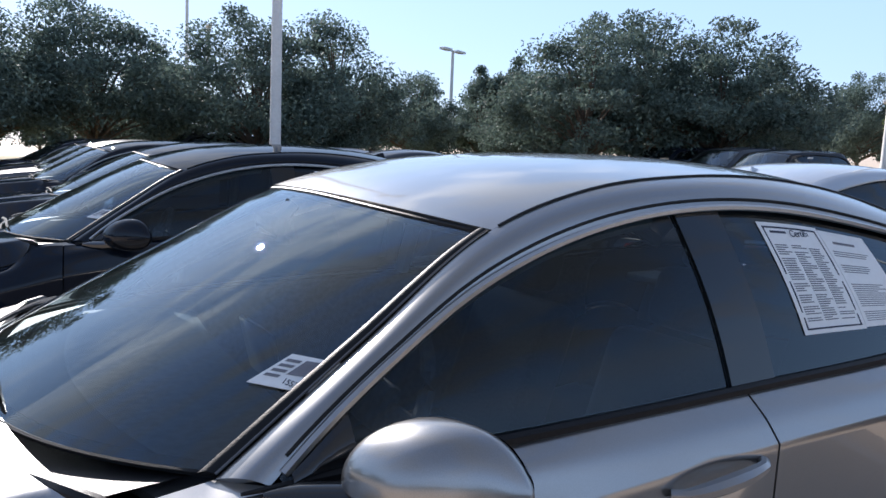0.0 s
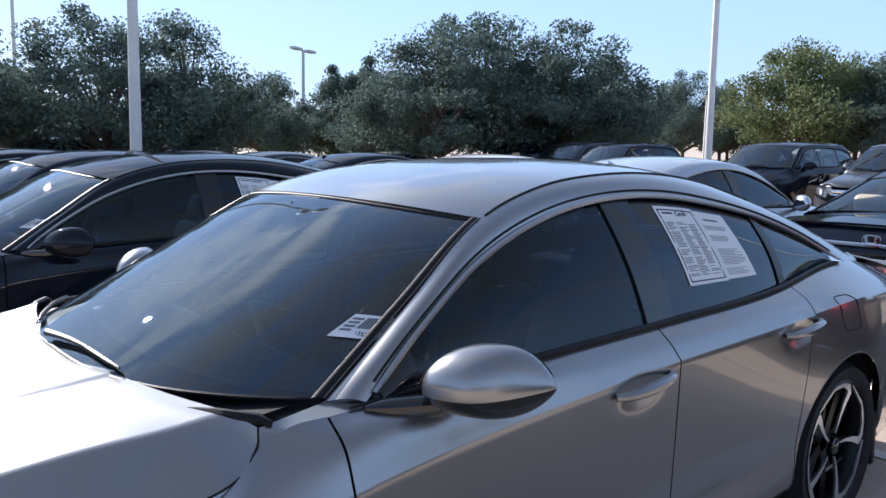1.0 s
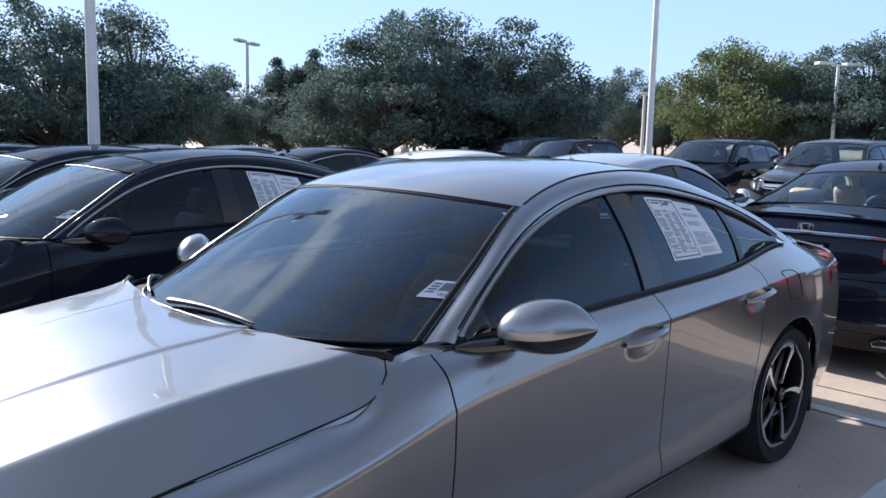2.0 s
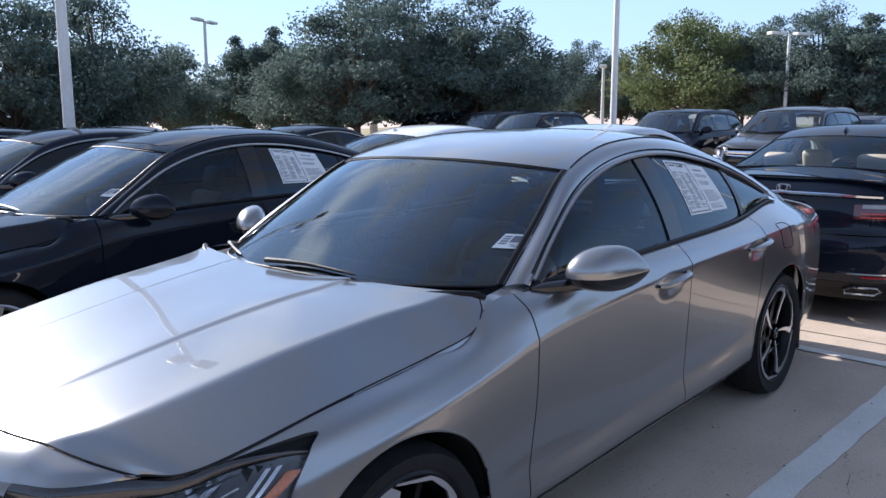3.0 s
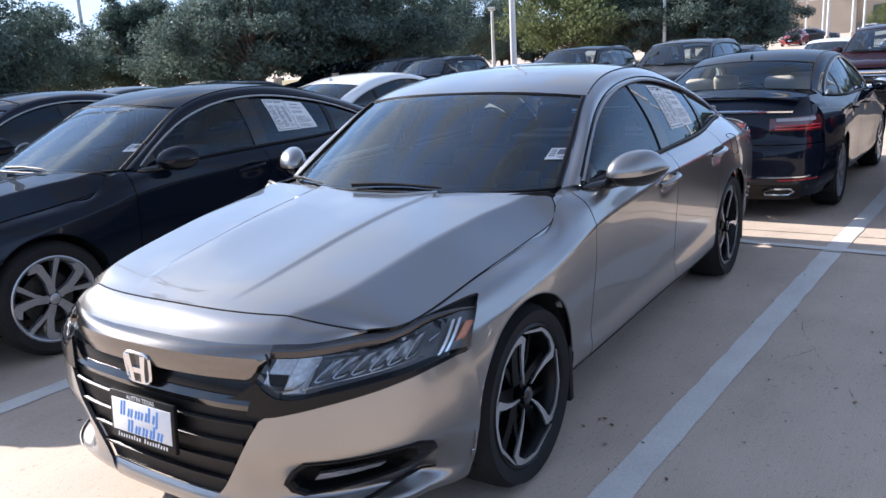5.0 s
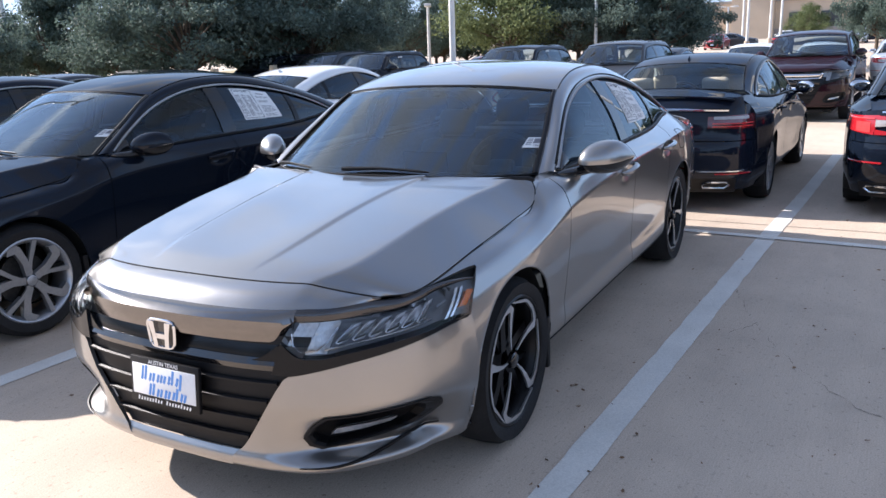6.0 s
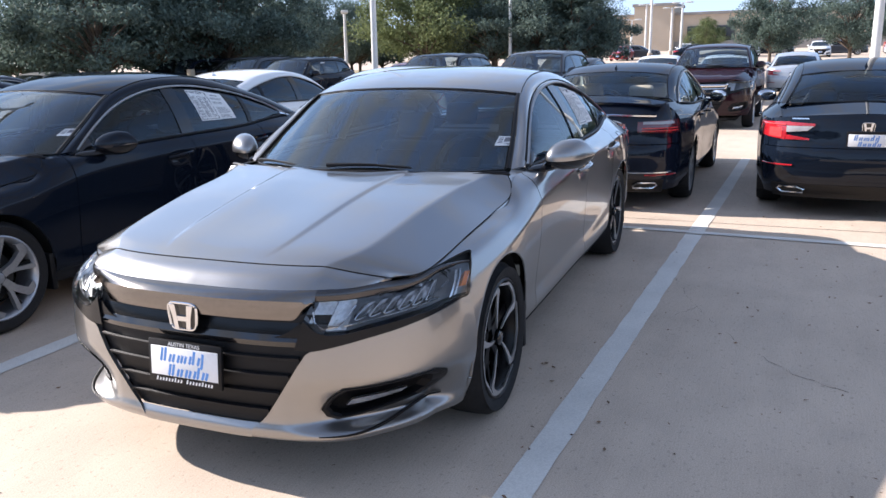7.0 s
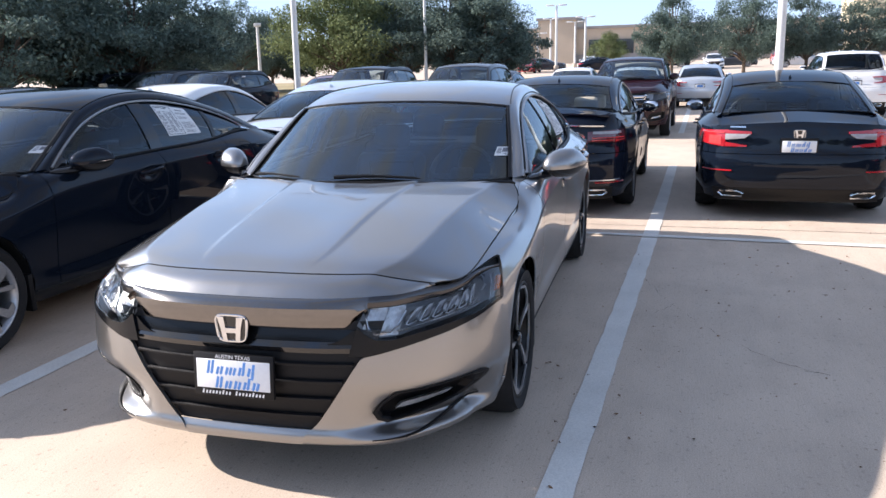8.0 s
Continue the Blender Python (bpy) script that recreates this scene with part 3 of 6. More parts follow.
def build_car(s, name, body, label, style="sport", tail="new", seats=None, front="new", antenna=True, detail=2, seat_mat=None, simple=False):
    """A car of shape s in one paint, with its parts."""
    car = thing(name, label, "car")
    side = side_of(s)
    fine = detail
    dz = s["rows"][3][2][2] - SEDAN["rows"][3][2][2] if s is SUV else 0.0
    R, B, hub = s["arch"], s["base"], s["wheel"]
    belt, dlo, outer = (quick(spline(r), r[0][0], r[-1][0]) for r in (s["rows"][-1], s["dlo"], s["outer"]))
    belt, dlo, outer = (lambda x, b=belt: np.array(b(x))), (lambda x, b=dlo: np.array(b(x))), (lambda x, b=outer: np.array(b(x)))
    pair = (1, -1)

    def flip(p, k):
        return np.array((p[0], p[1] * k, p[2]))

    def arch_z(x, grow=0.0):
        z = 0.0
        for c in (0.0, B):
            d = (R + grow) ** 2 - (x - c) ** 2
            if d > 0:
                z = max(z, hub + math.sqrt(d))
        return z

    def low(x, v0, grow=0.0):
        z = arch_z(x, grow)
        if side(x, v0)[2] >= z:
            return v0
        a, b = v0, 1.0
        for _ in range(11):
            c = (a + b) / 2
            a, b = (c, b) if side(x, c)[2] < z else (a, c)
        return b

    def side_panel(x0, x1, v0, v1, k, nu, nv):
        """x0 and x1 are splines of v: the seams."""
        def at(u, w):
            v = lerp(v0, v1, w)
            return side(lerp(x0(v)[0], x1(v)[0], u), v), v

        def depth_in(q):
            """How far inside a wheel arch, and round which hub."""
            return max((R - math.hypot(q[0] - c, q[2] - hub), c) for c in (0.0, B))

        def f(u, w):
            q, v = at(u, w)
            d, c = depth_in(q)
            if d > 0:
                # the edge of the arch: straight out from the hub
                k2 = R / (R - d + 1e-6)
                x, z = c + (q[0] - c) * k2, hub + (q[2] - hub) * k2
                x = min(max(x, x0(v)[0]), x1(v)[0])
                a, b = 0.0, 1.0
                for _ in range(12):
                    m = (a + b) / 2
                    a, b = (m, b) if side(x, m)[2] < z else (a, m)
                q = side(x, (a + b) / 2)
            for hx in grips:
                c = side(hx + 0.115, 0.632)
                r = ((q[0] - c[0]) / 0.095) ** 2 + ((q[2] - c[2]) / 0.042) ** 2
                q[1] -= 0.013 * math.exp(-r * r)
            return flip(q, k)

        def whole(u, w):
            return min(depth_in(at(u + i / nu, w + j / nv)[0])[0] for i in (-0.5, 0.5) for j in (-0.5, 0.5)) < 0

        return sheet(f, nu, nv, keep=whole)

    d0, d1, d2 = s["doors"]
    grips = (d1 - 0.285, d2 - 0.205)
    g = 0.003
    seam0 = [(0.0, d0 - 0.02), (0.5, d0 - 0.005), (0.85, d0 + 0.005), (1.0, d0 + 0.01)]
    seam1 = [(0.0, d1 + 0.03), (0.5, d1 + 0.015), (1.0, d1 - 0.015)]
    seam2 = [(0.0, B - R - 0.02), (0.3, B - R + 0.0), (0.55, B - R + 0.035), (0.8, d2 + 0.035), (1.0, d2 + 0.02)]
    nose_end = [(0.0, -0.377), (0.57, -0.375), (0.64, -0.350), (0.833, -0.262), (0.90, -0.236), (0.955, -0.36), (1.0, -0.51)] if s is not SUV else [(0.0, -0.42), (0.55, -0.42), (0.8, -0.40), (1.0, -0.36)]

    def shifted(seam, d):
        return spline([(a, b + d) for a, b in seam])

    n = 10 * fine
    for k in pair:
        part("fender", side_panel(shifted(nose_end, g), shifted(seam0, -g), 0.16, 1.0, k, 4 * n, 2 * n), body, car)
        part("front_door", side_panel(shifted(seam0, g), shifted(seam1, -g), 0.165, 1.0, k, 5 * n, 3 * n), body, car)
        part("rear_door", side_panel(shifted(seam1, g), shifted(seam2, -g), 0.165, 1.0, k, 4 * n, 3 * n), body, car)
        part("rear_quarter", side_panel(shifted(seam2, g), spline([(0, 3.50), (1, 3.60)]), 0.0, 1.0, k, 4 * n, 2 * n), body, car)
        for c in (0.0, B):
            lip = [side(x, low(x, 0.02)) for x in (c + R * 0.998 * math.cos(t) for t in np.linspace(0.06, math.pi - 0.06, 44)) if -0.40 < x < 3.3]
            part("arch_lip", tube([flip(q - np.array((0, 0.004, 0.0)), k) for q in lip], 0.0055, 6), body, car)
        if k < 0 and s is SEDAN and not simple:
            # the seam round the fuel flap
            def skin_at(x, z):
                a, b = 0.0, 1.0
                for _ in range(12):
                    m = (a + b) / 2
                    a, b = (m, b) if side(x, m)[2] < z else (a, m)
                return side(x, (a + b) / 2)

            seam = []
            for i in range(32):
                c, d = math.cos(i * math.pi / 16), math.sin(i * math.pi / 16)
                a, b = 0.075 * abs(c) ** 0.4 * (1 if c > 0 else -1), 0.066 * abs(d) ** 0.4 * (1 if d > 0 else -1)
                seam.append(flip(skin_at(2.80 + a - 0.45 * b, 0.872 + b - 0.04 * a), k))
            part("fuel_flap_seam", tube(seam, 0.0022, 6, True), SHELL, car)
        part("sill", sheet(lambda u, w: flip(side(lerp(0.385, B - R - 0.02, u), lerp(0.0, 0.155, w)), k), 2 * n, 5), body, car)
        if not simple:
            part("sill_gap", tube([flip(side(x, 0.160) + np.array((0, 0.0005, 0)), k) for x in np.linspace(0.40, B - R - 0.03, 40)], 0.0045, 6), SHELL, car)
        # painted pillar and roof rail between glass and roof
        oc, dc = (lambda u, c=quick(curve(s["outer"]), 0, 1): np.array(c(u))), (lambda u, c=quick(curve(s["dlo"]), 0, 1): np.array(c(u)))

        def frame_skin(u, w, k=k):
            a, b = oc(u), dc(u)
            p = lerp(b, a, w)
            bulge = 0.014 * math.sin(math.pi * w)
            return flip(p + np.array((0, bulge * 0.8, bulge * 0.7)), k)

        part("roof_rail", sheet(frame_skin, 6 * n, 8), body, car)
        if not simple:
            part("frame_gap", tube([frame_skin(u, 0.17) + np.array((0, 0.001 * k, 0.001)) for u in np.linspace(0.02, 0.97, 60)], 0.0035, 6), SHELL, car)
        # the skin between the wing's top and the pillar's foot
        def pillar_foot(u, w, k=k):
            x = lerp(0.462, s["dlo"][0][0], u)
            rear, foot, sail = np.array(s["hood_edge"][-1]), np.array(s["outer"][0]), np.array(s["dlo"][0])
            inner = lerp(rear, foot, u / 0.65) if u < 0.65 else lerp(foot, sail, (u - 0.65) / 0.35)
            return flip(lerp(np.array((x, *belt(x))), inner, w) + np.array((0, -0.002, -0.002)), k)

        part("pillar_foot", sheet(pillar_foot, 20, 5, flange=0), body, car)
        if not simple and s["edge"] > 0.014:
            # dark moulding with a bright lip between windscreen and pillar
            def moulding(u, w, k=k):
                x = lerp(s["outer"][0][0] + 0.004, s["head"] - 0.004, u)
                y, z = outer(x)
                b = spline_bow(u)
                y2 = y - lerp(s["edge"] + 0.004, 0.002, w)
                q = y2 / y
                return flip(np.array((x + b[0] * (1 - q ** s["wrap"]), y2, z + b[1] * (1 - q ** 2.2) + 0.002 + 0.004 * math.sin(math.pi * w))), k)

            spline_bow = spline_q(s["bow"])
            md = part("screen_moulding", sheet(moulding, 30, 4, flange=0.004), TRIM_BLACK, car)
            part("moulding_lip", tube([moulding(u, 0.97) + np.array((0, 0, 0.001)) for u in np.linspace(0, 1, 24)], 0.0024, 6), DARK_CHROME, md)
        # rear shoulder between side glass and boot
        def shoulder(u, w, k=k):
            x = lerp(s["dlo"][-1][0] - 0.02, s["deck"] + 0.02, u)
            a, b = belt(x), (outer(min(x, s["outer"][-1][0])))
            return flip(np.array((x, *lerp(a, b, w))) + np.array((0, 0.008 * math.sin(math.pi * w), 0)), k)

        part("rear_shoulder", sheet(shoulder, 10, 6), body, car)

    # bonnet with its two raised creases
    he, hm = spline_q(np.column_stack([np.linspace(0, 1, len(s["hood_edge"])), np.array(s["hood_edge"])])), spline_q(np.column_stack([np.linspace(0, 1, len(s["hood_mid"])), np.array(s["hood_mid"])]))

    def smooth(a, b, x):
        t = min(max((x - a) / (b - a), 0), 1)
        return t * t * (3 - 2 * t)

    def fold(q, u):
        """Flat, then a crisp bend down to the wing, which runs out towards the screen."""
        at = lerp(0.70, 0.90, u)
        t = (q - at) / (1 - at)
        return (t + math.sqrt(t * t + 0.0008)) / (1 + math.sqrt(1.0008))

    def hood(u, w):
        w = 2 * w - 1
        e, c = he(u), hm(u)
        q = abs(w)
        x = lerp(c[0], e[0], q ** lerp(3.0, 2.2, min(u * 2, 1)))
        z = lerp(c[2], e[2], 0.16 * q * q + 0.84 * fold(q, u))
        cr = lerp(0.30, 0.40, u)
        ridge = 0.006 * smooth(cr - 0.30, cr, q) * (1 - smooth(cr, cr + 0.03, q)) * smooth(0.02, 0.3, u)
        return np.array((x, e[1] * w, z + ridge))

    for k in pair:
        def corner(u, w, k=k):
            a = he(lerp(0.36, 1.0, u))
            x = lerp(a[0], 0.535, smooth(0.80, 1.0, u))
            return flip(lerp(np.array(a), np.array((x, *belt(x))), w) - np.array((0, 0.003, 0.005)), k)
        part("wing_corner", sheet(corner, 26, 4, flange=0), body, car)
    part("bonnet", sheet(hood, 5 * n, 9 * n), body, car)
    if not simple:
        for w in (0, 1):
            part("bonnet_gap", tube([hood(u, w) + np.array((0, 0.001 * (2 * w - 1), 0.0005)) for u in np.linspace(0.0, 1.0, 60)], 0.0024, 6), SHELL, car)
        part("bonnet_gap", tube([hood(0, w) + np.array((-0.001, 0, 0.0004)) for w in np.linspace(0.0, 1.0, 50)], 0.0022, 6), SHELL, car)

    # screens and roof
    oh, ot = outer(s["head"]), outer(s["tail"])
    for nm, x0, x1, bow, mat, cls in (("windscreen", s["outer"][0][0], s["head"], s["bow"], SCREEN, 1), ("roof", s["head"], s["tail"], s["roof_bow"], body, 0), ("rear_window", s["tail"], s["deck"], s["rear_bow"], REAR_TINT if not seats else SIDE_CLEAR, 1)):
        bw = spline_q(bow)

        wrap, edge = (s["wrap"], s["edge"]) if nm == "windscreen" else (2.0, 0.012 if cls else 0.0)
        if nm == "roof":
            wrap = s["wrap"]

        def top(u, w, x0=x0, x1=x1, bw=bw, cls=cls, wrap=wrap, edge=edge):
            w = 2 * w - 1
            x = lerp(x0 + 0.004, x1 - 0.004, u)
            y, z = outer(x)
            k = bw(u)
            q = 1 - abs(w) ** (2.2 if cls else 2.6)
            return np.array((x + k[0] * (1 - abs(w) ** wrap), (y - edge) * w, z + k[1] * q - (0.004 if cls else 0)))

        part(nm, sheet(top, 3 * n, 4 * n, flange=0.008), mat, car)
        if cls:
            # the black border printed round the pane, and its seal
            rim = [top(u, 0) for u in np.linspace(0, 1, 30)] + [top(1, w) for w in np.linspace(0, 1, 40)] + [top(u, 1) for u in np.linspace(1, 0, 30)] + [top(0, w) for w in np.linspace(1, 0, 40)]
            part("window_seal", tube(rim[:-1], 0.005, 6, True), TRIM_BLACK, car)
            if nm == "windscreen":
                for lo, hi in ((0.0, 0.04), (0.965, 1.0)):
                    part("screen_border", sheet(lambda u, w, lo=lo, hi=hi: top(lerp(lo, hi, u), w), 3, 3 * n, flange=0, shift=-0.003), GLOSS_BLACK, car)

    # dark mouldings along the roof's edges
    if not simple:
        for k in pair:
            part("roof_moulding", tube([flip(np.array((x, *outer(x))) + np.array((0, 0.001, 0.001)), k) for x in np.linspace(s["head"] + 0.02, s["tail"] + 0.02, 30)], 0.0032, 6), TRIM_BLACK, car)
    # side glass, pillars between, mouldings
    for k in pair:
        def pane(x, v, k=k, inset=0.010):
            y0, z0 = belt(x)
            y1, z1 = dlo(x)
            return flip(np.array((x, lerp(y0, y1, v) - inset + 0.020 * math.sin(math.pi * v), lerp(z0, z1, v))), k)

        for nm, (x0, x1) in zip(("front_side_window", "rear_side_window", "quarter_window"), s["glass"]):
            part(nm, sheet(lambda u, w, x0=x0, x1=x1: pane(lerp(x0, x1, u), w), 2 * n, 8, flange=0.004), SIDE_CLEAR if seats else FRONT_TINT if nm == "front_side_window" and not simple else TINT, car)
        p = s["pillar"]
        part("door_pillar", sheet(lambda u, w: pane(lerp(p - 0.065, p + 0.065, u), w, inset=0.002), 3, 8), PILLAR_GLOSS, car)
        part("quarter_divider", sheet(lambda u, w: pane(lerp(s["glass"][1][1] - 0.005, s["glass"][2][0] + 0.005, u), w, inset=0.004), 3, 8), DEEP_BLACK, car)
        edge = [flip(np.array((x, *dlo(x))) + np.array((0, 0.006, 0.0)), k) for x in np.linspace(s["dlo"][0][0] + 0.02, s["dlo"][-1][0], 50)]
        part("window_trim", tube(edge, 0.0095, 6, flat=0.8), SATIN_TRIM if name != "suv" else TRIM_BLACK, car)
        low_edge = [flip(np.array((x, *belt(x))) + np.array((0, 0.001, 0.006)), k) for x in np.linspace(0.66, s["dlo"][-1][0], 40)]
        part("belt_moulding", tube(low_edge, [0.003, 0.006, 0.009] + [0.011] * 37, 6), TRIM_BLACK, car)
        # door handles
        for hx in grips:
            vz = 0.640
            q0 = [flip(side(hx + t * 0.245, vz) + np.array((0, 0.004 + 0.030 * math.sin(math.pi * t) ** 0.4, 0.012 * t)), k) for t in np.linspace(0, 1, 12)]
            part("door_handle", tube(q0, [0.011 + 0.008 * math.sin(math.pi * t) for t in np.linspace(0, 1, 12)], 8, flat=0.85), body, car)
        # mirror: painted cap over a black foot
        mx, my, mz = 0.900, 0.982, 1.012 + (0.28 if s is SUV else 0)
        nu, nv = 18, 32

        def egg(th, ph, grow=0.0):
            """Outwards, forwards and up round the mirror's own axis, which sweeps back."""
            a, b, c = math.cos(th), math.sin(th) * math.cos(ph), math.sin(th) * math.sin(ph)
            taper = 1 - 0.50 * max(a, 0) ** 2.8
            up = (0.088 if c > 0 else 0.068) * taper
            return (mx + b * (0.112 if b < 0 else 0.060) * taper + 0.062 * a + (grow if b > 0 else 0), k * (my + 0.112 * (abs(a) ** 0.85) * (1 if a > 0 else -1)), mz + c * up + 0.006 * a)

        v = [egg(math.pi * i / nu, 2 * math.pi * j / nv) for i in range(nu + 1) for j in range(nv)]
        faces = [(i * nv + j, i * nv + (j + 1) % nv, (i + 1) * nv + (j + 1) % nv, (i + 1) * nv + j) for i in range(nu) for j in range(nv)]
        if k > 0:
            faces = [q[::-1] for q in faces]
        under = [math.sin(2 * math.pi * (j + 0.5) / nv) < -0.28 for i in range(nu) for j in range(nv)]
        mirror = part("door_mirror", (v, [q for q, b in zip(faces, under) if not b]), body, car)
        part("mirror_bowl", (v, [q for q, b in zip(faces, under) if b]), GLOSS_BLACK, mirror)
        part("mirror_foot", tube([(mx - 0.01, k * (my - 0.03), mz - 0.036), (mx - 0.05, k * (my - 0.075), mz - 0.044), (mx - 0.10, k * (my - 0.115), mz - 0.050), (mx - 0.16, k * (my - 0.148), mz - 0.050), (mx - 0.21, k * (my - 0.165), mz - 0.046)], [0.026, 0.030, 0.032, 0.028, 0.008], 10, flat=0.75), GLOSS_BLACK, mirror)
        part("mirror_glass", sheet(lambda u, w: np.array(egg(lerp(0.62, 2.5, u), lerp(-0.95, 0.95, w), 0.003)), 10, 8, (mx - 0.2, k * my, mz), flange=0), CHROME, mirror)
        dx = s["dlo"][-1][0]
        part("trim_wedge", sheet(lambda u, w: pane(lerp(dx - 0.10, dx + 0.035, u), lerp(0.02, 0.98, w) if u < 1 else 0.5, inset=0.0), 6, 3), CHROME, car)
        # sail panel in front of the side glass
        part("mirror_sail", sheet(lambda u, w: pane(lerp(s["dlo"][0][0] + 0.03, s["dlo"][0][0] + 0.13, u), w * 0.96, inset=0.003), 5, 5), GLOSS_BLACK, car)

    # dark inside skin behind the gaps, arch liners, floor
    inner = []
    for k in pair:
        def skin(u, w, k=k):
            x = lerp(-0.42, 3.5, u)
            lo = low(x, 0.0, 0.03)
            q = side(x, lerp(lo, 0.985, w))
            q[1] -= 0.036
            return flip(q, k)
        inner.append(sheet(skin, 60, 8, flange=0))
        for c in (0.0, B):
            def liner(u, w, k=k, c=c):
                a = lerp(-0.12, math.pi + 0.12, u)
                return np.array((c + (R + 0.012) * math.cos(a), k * lerp(0.50, 0.865, w), hub + (R + 0.012) * math.sin(a)))
            inner.append(sheet(liner, 20, 3, flange=0))
            inner.append(sheet(lambda u, w, k=k, c=c: np.array((c + (R + 0.02) * (2 * u - 1), k * 0.56, lerp(0.2, hub + R, w))), 2, 2, flange=0))
    inner.append(block(-0.60, 3.60, -0.66, 0.66, 0.19, 0.26, 0.02))
    inner.append(block(-0.78, -0.55, -0.50, 0.50, 0.19, 0.26, 0.02))
    inner.append(block(-0.70, 0.45, -0.55, 0.55, 0.3, 0.70 + dz, 0.05))
    part("underbody", inner, SHELL, car)

    # ---- front ----
    F = plan_skin(s["nose"], s["nose_z"], s["nose_in"], s["scoop"])
    zs = (lambda z: z) if s is not SUV else (lambda z: lerp(0.25, 1.03, (z - 0.155) / (0.79 - 0.155)))
    pa = quick(curve(s["nose"]), 0, 1)
    ys = np.array([pa(a)[1] for a in np.linspace(0, 1, 200)])

    back = quick(lambda y: (np.interp(y, ys, np.linspace(0, 1, 200)),), 0, float(ys[-1]))

    def a_of(y):
        return back(y)[0]

    grille_y = spline_q([(0.155, 0.22), (0.20, 0.24), (0.255, 0.262), (0.272, 0.285), (0.29, 0.302), (0.34, 0.338), (0.45, 0.410), (0.52, 0.455), (0.545, 0.475), (0.558, 0.50), (0.62, 0.53), (0.70, 0.56)])
    lamp_low = spline_q([(0.0, 0.553), (a_of(0.48), 0.556), (a_of(0.56), 0.572), (a_of(0.66), 0.597), (a_of(0.76), 0.620), (a_of(0.84), 0.641), (a_of(0.885), 0.655), (1.0, 0.660)])
    fog = [(0.512, 0.318), (0.545, 0.362), (0.590, 0.402), (0.68, 0.412), (0.78, 0.424), (0.838, 0.430), (0.860, 0.415), (0.872, 0.372), (0.868, 0.338), (0.850, 0.312), (0.76, 0.293), (0.66, 0.280), (0.57, 0.272), (0.528, 0.288)]

    wide = s["hood_edge"][0][1]
    crest_x = spline_q([(0.0, s["nose"][0][0] + 0.055), (0.2, s["nose"][0][0] + 0.062), (0.36, s["nose"][0][0] + 0.088), (0.50, s["nose"][0][0] + 0.142), (0.60, s["nose"][0][0] + 0.208), (wide, s["hood_edge"][0][0] + 0.008)])

    def crest_at(y):
        q = abs(y)
        return np.array((crest_x(q)[0], y, lerp(zs(0.758), s["hood_edge"][0][2] - 0.008, (q / wide) ** 2)))

    def inside(poly, p):
        c = False
        for i in range(len(poly)):
            (x0, y0), (x1, y1) = poly[i - 1], poly[i]
            if (y0 > p[1]) != (y1 > p[1]) and p[0] < (x1 - x0) * (p[1] - y0) / (y1 - y0) + x0:
                c = not c
        return c

    def corner_map(u, w):
        z = 0.0
        a0 = 0.0
        t = lerp(0.0, 1.0, w)
        a = u
        for _ in range(3):
            zz = lerp(0.203, lamp_low(a)[0] - 0.006, t)
            a0 = a_of(grille_y(zz)[0])
            a = lerp(a0, 1.0, u)
        zz = lerp(0.203, lamp_low(a)[0] - 0.006, t)
        return a, zz

    for k in pair:
        part("bumper_corner", sheet(lambda u, w: flip(F(corner_map(u, w)[0], zs(corner_map(u, w)[1])), k), 5 * n, 4 * n, keep=lambda u, w: not inside(fog, (float(pa(corner_map(u, w)[0])[1]), corner_map(u, w)[1]))), body, car)
        # fog lamp pocket
        def on_face(y, z, d=0.0, k=k):
            a = a_of(y)
            q, q2 = F(a, zs(z)), F(min(a + 0.02, 1), zs(z))
            t = q2 - q
            nrm = np.array((-abs(t[1]), abs(t[0]) + 1e-6, 0))
            nrm /= np.linalg.norm(nrm)
            return tuple(flip(q + nrm * d, k))

        poly = []
        for i in range(len(fog)):
            for t in (0, 0.25, 0.5, 0.75):
                poly.append((lerp(fog[i][0], fog[(i + 1) % len(fog)][0], t), lerp(fog[i][1], fog[(i + 1) % len(fog)][1], t)))
        cy, cz = 0.70, 0.350
        rings = []
        for grow, depth in ((1.05, 0.0), (1.06, 0.006), (0.97, 0.006), (0.90, -0.004), (0.86, -0.045), (0.0, -0.05)):
            rings.append([on_face(cy + (y - cy) * grow, cz + (z - cz) * grow, depth) for y, z in poly])
        m = len(poly)
        v = [q for r in rings for q in r]
        part("fog_lamp_bezel", (v, [(r * m + i, r * m + (i + 1) % m, (r + 1) * m + (i + 1) % m, (r + 1) * m + i) for r in range(len(rings) - 1) for i in range(m)]), TRIM_BLACK, car, smooth=False)
        fl = [on_face(y, z, -0.028) for y, z in ((0.598, 0.314), (0.66, 0.322), (0.72, 0.331), (0.785, 0.345), (0.795, 0.366), (0.72, 0.356), (0.66, 0.350), (0.618, 0.342))]
        fb = [on_face(y, z, -0.012) for y, z in ((0.598, 0.314), (0.66, 0.322), (0.72, 0.331), (0.785, 0.345), (0.795, 0.366), (0.72, 0.356), (0.66, 0.350), (0.618, 0.342))]
        part("fog_lamp", (fl + fb, [tuple(range(8, 16))] + [(i, (i + 1) % 8, 8 + (i + 1) % 8, 8 + i) for i in range(8)]), BEAM, car, smooth=False)
        # headlamp: dark bowl, bright elements, clear cover
        he0, he1 = s["hood_edge"][0], s["hood_edge"][1]
        zb = s["rows"][6][0][2]
        side_y = 0.884 if s is not SUV else 0.915
        tip = np.array((-0.222, he1[1] + 0.090, zb - 0.024))
